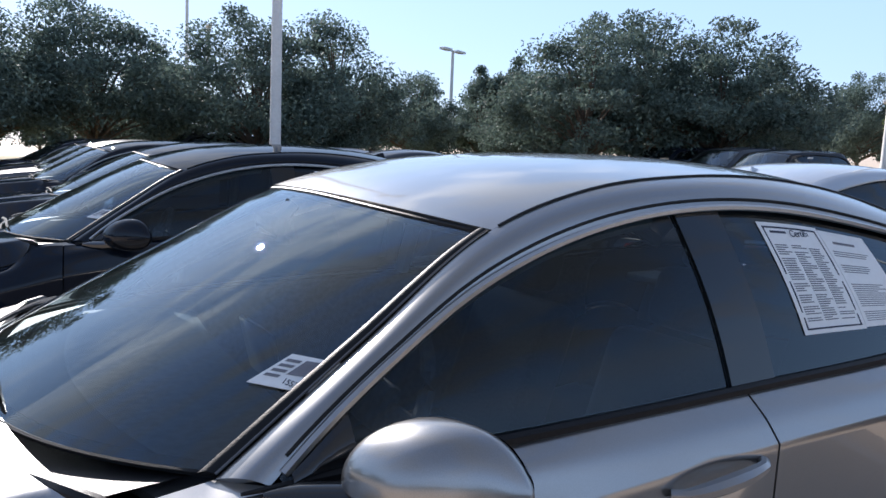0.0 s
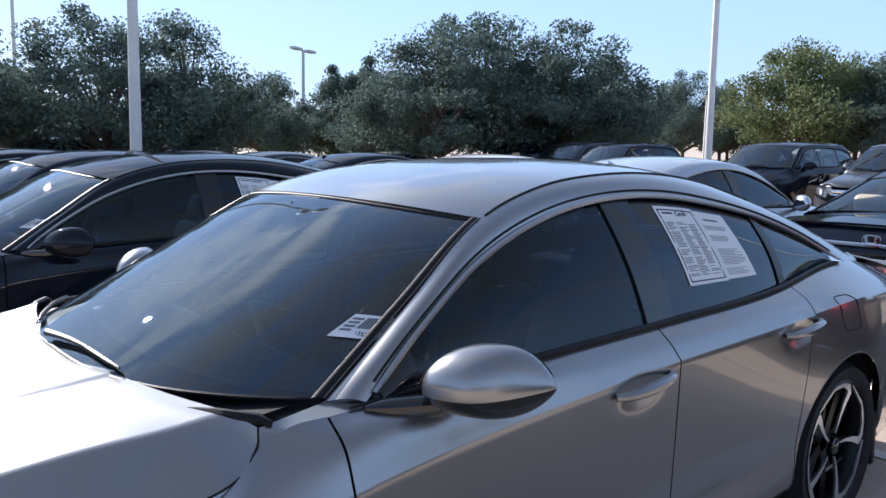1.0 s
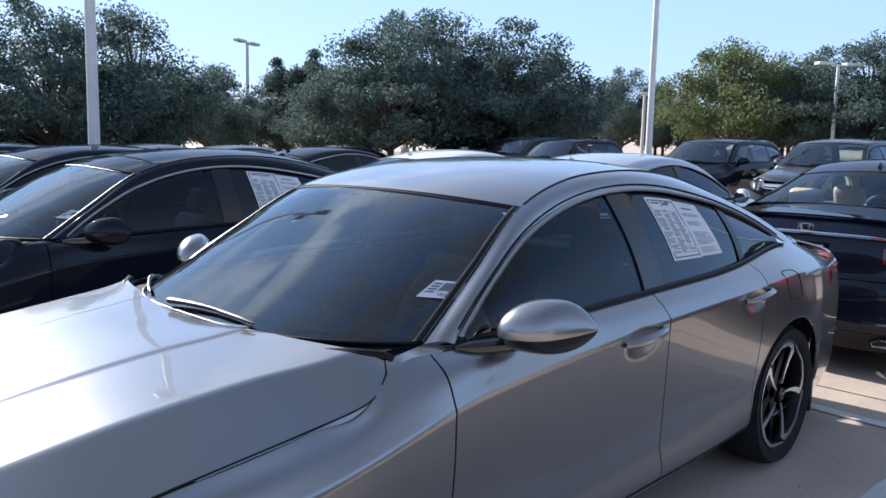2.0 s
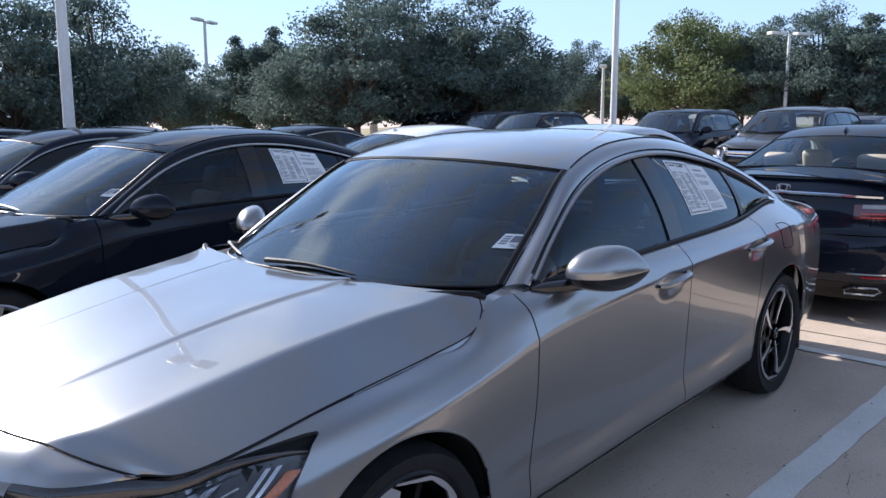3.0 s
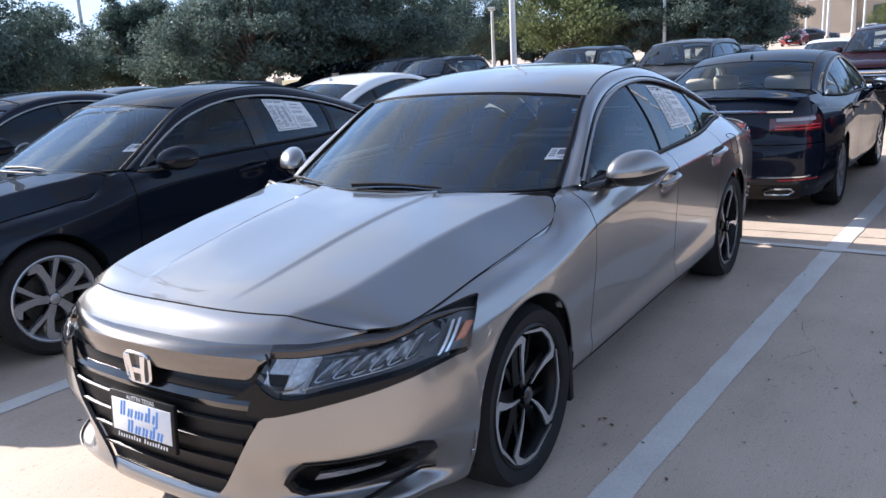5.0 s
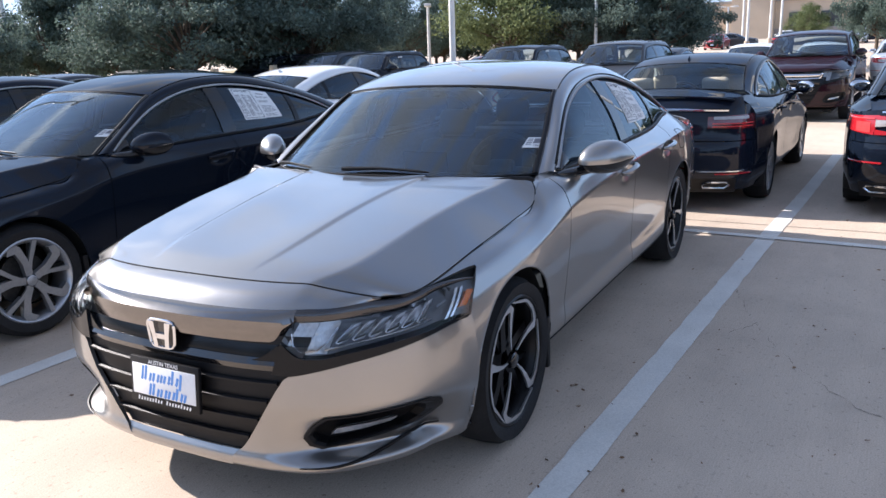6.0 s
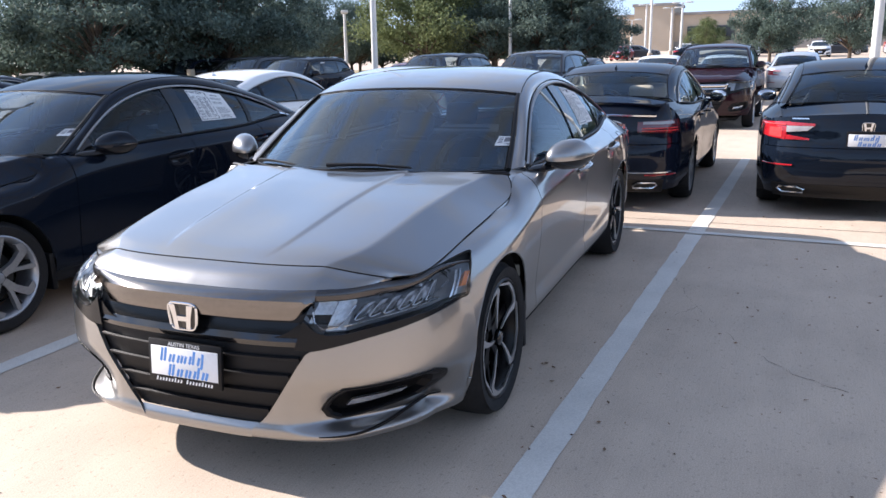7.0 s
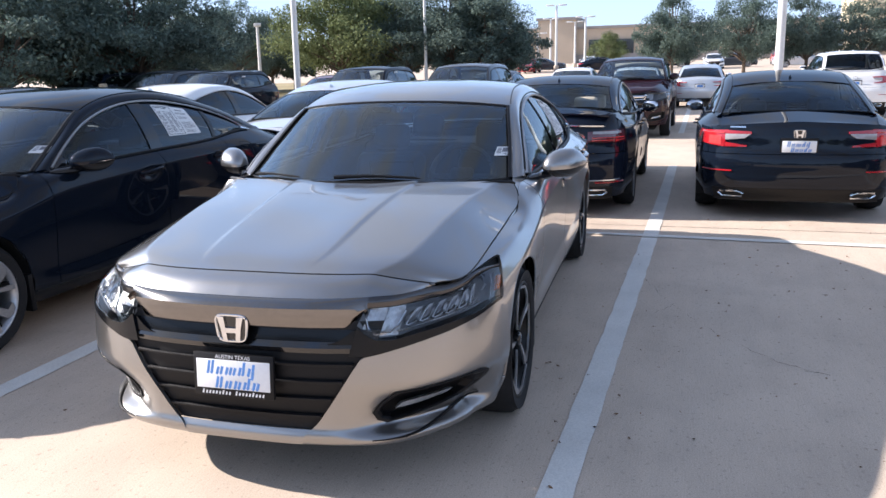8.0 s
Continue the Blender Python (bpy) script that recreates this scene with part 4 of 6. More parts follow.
        crest = curve([tuple(crest_at(0.475)), tuple(crest_at(0.56)), tuple(crest_at(0.635)), (he0[0] + 0.012, he0[1] + 0.008, he0[2] - 0.010), (lerp(he0[0], he1[0], 0.5) + 0.002, lerp(he0[1], he1[1], 0.5) + 0.014, lerp(he0[2], he1[2], 0.5) - 0.008), (he1[0] - 0.002, he1[1] + 0.004, he1[2] - 0.004), (-0.44, he1[1] + 0.024, zb + 0.004), (-0.37, he1[1] + 0.046, zb + 0.001), (-0.30, he1[1] + 0.070, zb - 0.006), tuple(tip)])

        def ridge_line(u):
            drop = 0.034 * (1 - smooth(0.30, 1.0, u)) + 0.006
            q = crest(u)
            return q + np.array((-0.012 - 0.25 * drop * smooth(0.25, 0.6, u), 0.10 * drop * smooth(0.0, 0.3, u), -drop))

        stops = (a_of(0.585), a_of(0.66), a_of(0.76), a_of(0.84), 0.93)
        low_line = curve([tuple(F(a_of(0.462), zs(0.660))), tuple(F(a_of(0.515), zs(0.618)))] + [tuple(F(a, zs(lamp_low(a)[0] + c))) for a, c in zip(stops, (0.034, 0.029, 0.023, 0.014, 0.006))] + [(-0.362, side_y + 0.002, zs(0.652))])
        chin_line = curve([tuple(F(a_of(0.43), zs(0.558))), tuple(F(a_of(0.495), zs(0.556)))] + [tuple(F(a, zs(lamp_low(a)[0] - 0.003))) for a in stops] + [(-0.362, side_y + 0.002, zs(0.644))])

        def lamp(u, w, d=0.0, k=k):
            q = lerp(low_line(u), ridge_line(u), w)
            m = 0.016 * math.sin(math.pi * min(max(w, 0), 1)) * math.sin(math.pi * (0.08 + 0.84 * u))
            out = lerp(np.array((-0.94, 0.34, 0)), np.array((-0.35, 0.94, 0)), smooth(0.1, 0.9, u))
            return flip(q + out * (m - d * (0.35 + 0.65 * math.sin(math.pi * min(u * 1.02, 1.0)))), k)

        def brow_low(u):
            return ridge_line(u)

        bowl = part("headlamp", sheet(lambda u, w: lamp(u, w, 0.045), 30, 8, flange=0), LAMP_INNER, car)
        part("lamp_cover", sheet(lambda u, w: lamp(u, w, -0.006), 40, 10, flange=0.02), CLEAR, bowl)
        part("lamp_brow", sheet(lambda u, w: flip(lerp(brow_low(u), crest(u), w) + np.array((-0.006, 0.003, 0.004)) * math.sin(math.pi * w), k), 40, 5, flange=0.004), LAMP_BROW if front != "suv" else GLOSS_BLACK, bowl)
        part("lamp_chin", sheet(lambda u, w: flip(lerp(chin_line(u), low_line(u), w) + np.array((-0.005, 0.002, 0)), k), 40, 4, flange=0.008), DEEP_BLACK, bowl)
        part("main_beam", sheet(lambda u, w: lamp(lerp(0.03, 0.118, u), lerp(0.06, 0.94, w), 0.034 + 0.010 * math.sin(math.pi * u)), 8, 6, flange=0), BEAM, bowl)
        part("low_beam", sheet(lambda u, w: lamp(lerp(0.12, 0.215, u), lerp(0.06, 0.94, w), 0.030 + 0.012 * math.sin(math.pi * u)), 8, 6, flange=0), BEAM, bowl)
        if simple:
            continue
        part("side_marker", sheet(lambda u, w: lamp(lerp(0.868, 0.925, u) + 0.035 * w, lerp(0.30, 0.74, w), 0.004), 8, 5), AMBER, bowl)
        for u0 in (0.785, 0.822):
            part("turn_lamp", sheet(lambda u, w: lamp(lerp(u0, u0 + 0.019, u) + 0.035 * w, lerp(0.10, 0.86, w), 0.004), 4, 5, flange=0.006), LAMP_CHROME, bowl)
        for i in range(6):
            u0 = 0.232 + i * 0.074
            cell = part("led_element", sheet(lambda u, w: lamp(u0 + 0.046 * u + 0.042 * w, lerp(0.40, 0.76, w) + 0.03 * u, 0.020 + 0.012 * math.sin(math.pi * u) * math.sin(math.pi * w)), 6, 6, flange=0.012), BEAM, bowl)
            part("led_line", tube([lamp(u0 + a, b, 0.008) for a, b in ((0.046, 0.80), (0.012, 0.48), (0.006, 0.38), (0.018, 0.34), (0.048, 0.37), (0.062, 0.42))], [0.0015, 0.0028, 0.0034, 0.0036, 0.0032, 0.0015], 6), LAMP_CHROME, cell)
        part("led_line", tube([lamp(0.71 + 0.05 * t, 0.56 + 0.08 * t, 0.008) for t in np.linspace(0, 1, 5)], 0.004, 6), LAMP_CHROME, bowl)
        part("beam_bezel", tube([lamp(u, w, 0.006) for u, w in ((0.025, 0.55), (0.055, 0.22), (0.10, 0.14), (0.165, 0.24), (0.195, 0.45), (0.215, 0.80))], 0.004, 6), LAMP_CHROME, bowl)
        part("lamp_divider", tube([lamp(u, lerp(0.22, 0.30, u), 0.008) for u in np.linspace(0.20, 0.70, 12)], 0.0035, 6), LAMP_CHROME, bowl)

    # strip over the wing bar, up to the bonnet's front edge
    def upper(u, w):
        y = lerp(-wide, wide, u)
        e = hood(0, (y / wide + 1) / 2) - np.array((0.006, 0, 0.001))
        low_edge = crest_at(y)
        q = lerp(low_edge, e, w)
        return q + np.array((-0.007, 0, 0.010)) * math.sin(math.pi * w) * (1 - (abs(y) / wide) ** 4)

    part("bumper_top", sheet(upper, 4 * n, 6, flange=0.004), body, car)

    def fold_at(y):
        """The front edge of the wing bar's shelf."""
        q = abs(y) / 0.475
        return np.array((s["nose"][0][0] + lerp(0.004, 0.102, q ** 2.6), y, zs(lerp(0.733, 0.718, q ** 3))))

    def wing(u, w, d=0.0):
        y = lerp(-0.484, 0.484, u)
        q = abs(y) / 0.484
        if front == "suv":
            p = F(a_of(abs(y)), zs(lerp(lerp(0.680, 0.688, q ** 2) + 0.042 * smooth(0.84, 1.0, q) ** 2, 0.724, w)))
            return np.array((p[0] - d - 0.012 * math.sin(math.pi * w), p[1] * (1 if y >= 0 else -1), p[2]))
        top_edge = fold_at(y)
        low = np.array((top_edge[0] + 0.006, y, lerp(0.664 - 0.016 * q * q, 0.720, min(max((q - 0.865) / 0.135, 0), 1))))
        return lerp(low, top_edge, w) + np.array((-0.004, 0, 0)) * math.sin(math.pi * w)

    if front == "suv":
        part("grille_bar", sheet(lambda u, w: wing(u, w, 0.012), 40, 5, flange=0.02), CHROME, car)
        part("grille_bar", sheet(lambda u, w: wing(u, lerp(-0.9, -0.5, w), 0.012), 40, 4, flange=0.02), CHROME, car)
    else:
        part("grille_wing", sheet(lambda u, w: wing(u, w, 0.010), 50, 6, flange=0.02), DARK_CHROME, car)

        def strip_top(u, w):
            y = lerp(-0.484, 0.484, u)
            return lerp(fold_at(y), crest_at(y), w) + np.array((-0.002, 0, 0.005)) * math.sin(math.pi * w)

        part("grille_wing_top", sheet(strip_top, 60, 5, flange=0.02), DARK_CHROME, car, "bright dark-chrome strip")

    def grille(u, w, d=0.022, z0=0.258, z1=0.675):
        z = lerp(z0, z1, w)
        y = grille_y(z)[0] * (2 * u - 1)
        p = F(a_of(abs(y)), zs(z))
        return np.array((p[0] + d, p[1] * (1 if y >= 0 else -1), p[2]))

    part("grille", sheet(grille, 50, 24, flange=0), TRIM_BLACK, car)
    part("grille_surround", sheet(lambda u, w: np.array(F(a_of(abs(lerp(-0.482, 0.482, u))), zs(lerp(0.59, 0.715, w)))) * np.array((1, 1 if u >= 0.5 else -1, 1)) + np.array((0.016 + 0.03 * w * w, 0, 0)), 40, 6, flange=0), DEEP_BLACK, car)
    part("grille_cross_bar", sheet(lambda u, w: grille(u, w, 0.002 + 0.01 * abs(2 * w - 1), 0.562, 0.604), 50, 6, flange=0.02), GLOSS_BLACK, car)
    for k in pair:
        def cheek(u, w, k=k):
            z = lerp(0.598, 0.648, w)
            y = lerp(0.355 + 0.09 * w ** 0.6, grille_y(z)[0] + 0.004, u)
            q = F(a_of(y), zs(z))
            return flip(q + np.array((0.004, 0, 0)), k)
        part("grille_cheek", sheet(cheek, 10, 8, flange=0.03), DEEP_BLACK, car)
    for z in (0.315, 0.385, 0.455, 0.52):
        part("grille_slat", tube([grille(u, 0, 0.012 if abs(u - 0.5) < 0.49 else 0.02, z, z) for u in np.linspace(0.015, 0.985, 40)], 0.0085, 6, flat=0.8), TRIM_BLACK, car)
    part("bumper_lip", sheet(lambda u, w: grille(u, w, -0.004 + 0.016 * w, 0.203, 0.260), 50, 6, flange=0.02), body, car)
    for k in pair:
        part("lip_blade", tube([flip(F(a, zs(0.228 + 0.055 * smooth(0.45, 0.95, a) ** 1.5)) - np.array((0.005, -0.004, 0)), k) for a in np.linspace(a_of(0.50), 0.90, 16)], [0.002 + 0.006 * math.sin(math.pi * t) for t in np.linspace(0.02, 0.9, 16)], 6, flat=0.8), TRIM_BLACK, car)

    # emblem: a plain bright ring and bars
    def emblem(parent, at, mirror_x, size=1.0):
        def to(a, b, d):
            return (at[0] + d * mirror_x, at[1] + a * size, at[2] + b * size)
        ring = []
        for i in range(28):
            c, d = math.cos(i * math.pi / 14), math.sin(i * math.pi / 14)
            b = 0.050 * abs(d) ** 0.42 * (1 if d > 0 else -1)
            ring.append(((0.060 + 0.10 * b) * abs(c) ** 0.42 * (1 if c > 0 else -1), b))
        e = part("emblem", tube([to(a, b, 0.004) for a, b in ring], 0.0050 * size, 6, True), CHROME, parent, "chrome emblem")
        if simple:
            return
        part("emblem_back", prism([(a * 0.96, b * 0.96) for a, b in ring], 0.0, 0.003, to), GLOSS_BLACK, e, smooth=False)
        for q in (1, -1):
            part("emblem_bar", prism([(q * 0.016, -0.045), (q * 0.034, -0.045), (q * 0.040, 0.0), (q * 0.052, 0.045), (q * 0.026, 0.045), (q * 0.021, 0.0)], 0.002, 0.012, to), CHROME, e, smooth=False)
        part("emblem_bar", prism([(-0.024, -0.016), (0.024, -0.016), (0.027, 0.002), (-0.027, 0.002)], 0.002, 0.011, to), CHROME, e, smooth=False)

    ez = zs(0.650)
    emblem(car, (s["nose"][0][0] + 0.006, 0.0, ez), -1)

    # ---- rear ----
    T = plan_skin(s["stern"], s["stern_z"], s["stern_in"])
    ts = (lambda z: z - 0.025 * ramp(0.62, 0.76, z)) if s is SEDAN else (lambda z: z) if s is not SUV else (lambda z: lerp(0.30, 1.26, (z - 0.22) / (1.045 - 0.22)))
    tb = quick(curve(s["stern"]), 0, 1)
    yt = np.array([tb(a)[1] for a in np.linspace(0, 1, 200)])

    back_t = quick(lambda y: (np.interp(y, yt, np.linspace(0, 1, 200)),), 0, float(yt[-1]))

    def b_of(y):
        return back_t(y)[0]

    def stern(u, z):
        a = 2 * u - 1
        p = T(abs(a), ts(z))
        return np.array((p[0], p[1] * (1 if a >= 0 else -1), p[2]))

    part("rear_bumper", sheet(lambda u, w: stern(u, lerp(0.22, 0.665, w)), 8 * n, 2 * n), body, car)
    ub = b_of(0.80) / 2
    part("boot_face", sheet(lambda u, w: stern(lerp(0.5 - ub, 0.5 + ub, u), lerp(0.673, 1.05 if s is not SEDAN else 0.988, w) - (0.05 * (2 * u - 1) ** 2 * w if s is SEDAN else 0)), 5 * n, 2 * n), body, car)

    def boot_top(u, w):
        w = 2 * w - 1
        x = lerp(s["deck"] - 0.03, s["lip"], u)
        y, z = belt(x)
        k = spline(s["rear_bow"])(1)
        q = 1 - abs(w) ** (2.4 if s is not SEDAN else 1.7)
        x -= 0.07 * u * w * w if s is SEDAN else 0.0
        zc = lerp(outer(s["outer"][-1][0])[1] + k[1], s["deck_z"], u)
        return np.array((x + lerp(k[0], 0.03, u) * (1 - w * w), y * w, lerp(z, zc, q)))

    part("boot_lid", sheet(boot_top, 12, 3 * n), body, car)
    part("rear_valance", sheet(lambda u, w: stern(lerp(0.22, 0.78, u), lerp(0.20, 0.33, w)) + np.array((0.004, 0, 0)), 30, 5), TRIM_BLACK, car)
    for k in pair:
        part("rear_corner", sheet(lambda u, w: flip(T(b_of(lerp(0.805, 0.905, u)), ts(lerp(0.673, 0.985 if s is not SEDAN else 0.935, w))), k), 10, 10, flange=0), body, car)
    for k in pair:
        def tl(y, z, k=k, d=0.012):
            p = T(b_of(y), ts(z))
            return np.array((p[0] + d, p[1] + d * 0.4, p[2])) * np.array((1, k, 1))
        if tail == "new":
            bx = part("tail_lamp", sheet(lambda u, w: tl(lerp(0.665 - 0.035 * w, 0.888, u), lerp(0.755 + 0.028 * u, 0.918 - 0.012 * u, w)), 20, 8, flange=0.03), TAIL_RED, car)
            if not simple:
                part("lamp_glow_bar", tube([tl(y, 0.888 + 0.012 * (y - 0.70), d=0.016) for y in np.linspace(0.66, 0.86, 12)], 0.007, 6), TAIL_BRIGHT, bx)
                part("lamp_block", sheet(lambda u, w: tl(lerp(0.69, 0.80, u), lerp(0.772 + 0.01 * u, 0.862, w), d=0.015), 8, 4, flange=0.02), TAIL_BRIGHT, bx)
            part("inner_lamp", sheet(lambda u, w: tl(lerp(0.418, 0.655, u), lerp(0.880, 0.914, w) - 0.012 * (1 - u) * w, d=0.014), 12, 3, flange=0.03), TAIL_RED, bx)
            part("clear_lens", sheet(lambda u, w: tl(lerp(0.425 + 0.05 * (1 - w), 0.652, u), lerp(lerp(0.838, 0.822, u), 0.879, w), d=0.017), 12, 4, flange=0.02), TAIL_CLEAR, bx)
            part("lower_lamp", sheet(lambda u, w: tl(lerp(0.455, 0.655, u), lerp(0.757, lerp(0.770, 0.800, u), w), d=0.014), 10, 3, flange=0.03), TAIL_RED, bx)
        else:
            bx = part("tail_lamp", sheet(lambda u, w: tl(lerp(0.50, 0.895, u), lerp(0.785 - 0.01 * u, 0.885 + 0.02 * u, w)), 20, 8, flange=0.03), TAIL_DARK, car)
            part("clear_lens", sheet(lambda u, w: tl(lerp(0.55, 0.82, u), lerp(0.862, 0.888, w), d=0.016), 10, 3, flange=0.02), TAIL_CLEAR, bx)
            for zz in (0.80, 0.825):
                part("lamp_rib", tube([tl(y, zz, d=0.018) for y in np.linspace(0.54, 0.84, 10)], 0.005, 6), TAIL_BRIGHT, bx)
            part("bumper_strip", tube([tl(y, 0.40, d=0.008) for y in np.linspace(0.42, 0.80, 12)], 0.010, 6), CHROME, car)
        part("reflector", tube([tl(y, 0.50 if tail == "new" else 0.375, d=0.004) for y in np.linspace(0.58, 0.84, 8)], 0.008, 6), TAIL_RED, car)
        ex = [tl(y, z, d=0.016) for y, z in ((0.48, 0.245), (0.66, 0.245), (0.70, 0.275), (0.68, 0.30), (0.52, 0.30), (0.47, 0.275))]
        e = part("exhaust_finisher", tube(ex, 0.011, 6, True), CHROME, car)
        part("exhaust_opening", (ex, [tuple(range(6))]), SHELL, e, smooth=False)
    if tail != "new":
        part("boot_strip", tube([np.array((T(b_of(abs(y)), 0.92)[0] + 0.012, y, 0.948 - 0.02 * y * y)) for y in np.linspace(-0.66, 0.66, 24)], 0.015, 6, flat=0.9), CHROME, car)
    emblem(car, (T(0, ts(0.875 if tail == "new" else 0.975))[0] + 0.004, 0.0, ts(0.875 if tail == "new" else 0.965)), 1, 0.8)
    part("name_badge", prism([(0.47, 0.938), (0.61, 0.938), (0.61, 0.950), (0.47, 0.950)], 0, 0.004, lambda a, b, d: (T(b_of(a), ts(b))[0] + d, -a, ts(b))) if tail == "new" else block(3.5, 3.52, -0.7, -0.55, 0.5, 0.52, 0), CHROME, car, smooth=False)

    # plates: white dealer plate in a black frame, its wording as bars
    def plate(x, z, out, lean=0.0, words=False):
        m = pose(x, 0, z, 90, 0, -90 if out < 0 else 90) @ pose(0, 0, 0, lean, 0, 0)
        fr = part("plate_frame", [moved(block(-0.162, 0.162, -0.082, 0.082, -0.012, 0.004, 0.004), m)], TRIM_BLACK, car)
        part("plate", [moved(block(-0.148, 0.148, -0.052, 0.058, 0.003, 0.0065, 0.001), m)], PLATE_WHITE, fr)
        if simple:
            part("plate_bar", [moved(block(-0.10, 0.10, -0.03, 0.04, 0.006, 0.0075, 0), m)], PLATE_BLUE, fr)
            return
        def stroke(points, width, z0, z1):
            """A flat stroke along points of the plate's face."""
            n = len(points)
            left, right = [], []
            for i in range(n):
                (ax, ay), (bx, by) = points[max(i - 1, 0)], points[min(i + 1, n - 1)]
                d = math.hypot(bx - ax, by - ay) + 1e-9
                nx, ny = -(by - ay) / d * width / 2, (bx - ax) / d * width / 2
                left.append((points[i][0] + nx, points[i][1] + ny))
                right.append((points[i][0] - nx, points[i][1] - ny))
            v = [(*q, z1) for q in left] + [(*q, z1) for q in right] + [(*q, z0) for q in left] + [(*q, z0) for q in right]
            f = []
            for i in range(n - 1):
                f += [(n + i, n + i + 1, i + 1, i), (i, i + 1, 2 * n + i + 1, 2 * n + i), (n + i + 1, n + i, 3 * n + i, 3 * n + i + 1)]
            return v, f

        for y0, x0, bars in ((0.004, -0.104, (50, 52, 0, 28, 30, 0, 27, 28, 27, 0, 30, 50, 0, 29, 44)), (-0.048, -0.070, (42, 43, 0, 27, 28, 0, 29, 27, 0, 28, 43, 0, 28, 27))):
            x, line = x0, []
            for h in bars:
                if h:
                    low_y = y0 - (0.014 if h == 44 else 0.0)
                    line.append(moved(stroke([(x, low_y), (x + 0.004, lerp(low_y, y0 + h / 1000, 0.12)), (x + 0.010, lerp(low_y, y0 + h / 1000, 0.88)), (x + 0.011, y0 + h / 1000)], 0.0105, 0.0066, 0.0074), m))
                x += 0.0155 if h else 0.006
            part("plate_bar", line, PLATE_BLUE, fr, smooth=False)
        low_line_bars = [moved(stroke([(q, -0.074), (q + 0.004, -0.062 + (0.004 if i in (0, 6, 10, 15) else 0))], 0.0065, 0.0042, 0.005), m) for i, q in ((i, -0.125 + i * 0.0135) for i in range(19) if i != 9)]
        part("frame_bar", low_line_bars, PLATE_WHITE, fr, smooth=False)
        if words:
            lettering("plate_wording", "AUSTIN TEXAS", 0.021, PLATE_WHITE, fr, m @ pose(0, 0.069, 0.005))

    if front != "bare":
        plate(F(0, zs(0.47))[0] - 0.016, zs(0.472), -1, -6, True)
    plate(T(0, ts(0.76 if tail == "new" else 0.82))[0] + 0.016, ts(0.76 if tail == "new" else 0.82), 1, 8)

    # wheels
    for x in (0.0, B):
        for k in pair:
            add_wheel(car, x, -k * (s["track"]), hub, "plain" if simple else style, 20 + 25 * k + 11 * x)
        for k in pair:
            part("mud_flap", block(x + R - 0.050, x + R - 0.015, min(k * 0.74, k * 0.90), max(k * 0.74, k * 0.90), 0.17, 0.40, 0.006), TRIM_BLACK, car)

    # cowl, wipers, aerial fin, inside
    z0 = s["outer"][0][2]
    part("cowl", sheet(lambda u, w: np.array((lerp(hm(1)[0] - 0.05, he(1)[0] - 0.05, (2 * w - 1) ** 2) + 0.20 * u, 0.70 * (2 * w - 1), z0 - 0.020 + 0.014 * u)), 3, 24, (1, 0, 0), flange=0), TRIM_BLACK, car)
    bwf = spline(s["bow"])
    if not simple:
        for k in pair:
            part("cowl_end", tube([(0.385, k * 0.60, z0 + 0.004), (0.43, k * 0.69, z0 + 0.008), (0.478, k * 0.765, z0 + 0.004), (0.500, k * 0.782, z0 - 0.004)], [0.006, 0.011, 0.013, 0.005], 8), TRIM_BLACK, car)

    def on_screen(u, y, d):
        x = lerp(s["outer"][0][0], s["head"], u)
        yy, z = outer(x)
        k = bwf(u)
        w = y / yy
        return (x + k[0] * (1 - abs(w) ** s["wrap"]) - d * 0.5, y, z + k[1] * (1 - abs(w) ** 2.2) + d)

    for y0, y1, py in ((-0.34, 0.06, 0.10), (0.30, 0.66, 0.62)):
        wi = part("wiper", tube([on_screen(0.030 + 0.020 * math.sin(math.pi * t), lerp(y0, y1, t), 0.008) for t in np.linspace(0, 1, 14)], [0.003, 0.0055] + [0.0065] * 10 + [0.0055, 0.003], 6), TRIM_BLACK, car)
        part("wiper_arm", tube([on_screen(0.022 + 0.028 * math.sin(1.6 * t), lerp(py, lerp(y0, y1, 0.45), t), 0.014 - 0.004 * t) for t in np.linspace(0, 1, 8)], [0.011 - 0.006 * t for t in np.linspace(0, 1, 8)], 6), TRIM_BLACK, wi)
    if antenna:
        x = s["tail"] - 0.12
        zz = outer(x)[1] + s["roof_bow"][1][2] * 0.95
        part("aerial_fin", ([(x - 0.10, 0, zz - 0.005), (x + 0.09, 0.028, zz - 0.03), (x + 0.09, -0.028, zz - 0.03), (x + 0.055, 0, zz + 0.042), (x + 0.075, 0, zz + 0.042), (x - 0.02, 0.03, zz - 0.02), (x - 0.02, -0.03, zz - 0.02)], [(0, 5, 3), (0, 3, 6), (5, 1, 4, 3), (6, 3, 4, 2), (1, 2, 4)]), body, car, smooth=False)
    sz = s["seat"]
    if simple:
        part("cabin_floor", [block(0.5, 3.0, -0.68, 0.68, 0.26 + sz, 0.62 + sz, 0.05), block(1.7, 1.85, -0.62, 0.62, 0.6 + sz, 1.02 + sz, 0.05)], DASH, car)
        return car
    mat = seat_mat or SEAT_DARK
    dash = part("dashboard", sheet(lambda u, w: np.array((lerp(hm(1)[0] + 0.06 + 0.16 * (2 * w - 1) ** 2, 1.02, u), 0.70 * (2 * w - 1), z0 - 0.03 - 0.05 * u - 0.20 * smooth(0.75, 1.0, u) + 0.02 * math.sin(3.1 * u))), 14, 16, (1.4, 0, -3)), DASH, car)
    part("screen_panel", [moved(block(-0.01, 0.01, -0.13, 0.13, 0, 0.15, 0.008), pose(0.95, 0.0, z0 - 0.10, 0, -12, 0))], GLOSS_BLACK, dash)
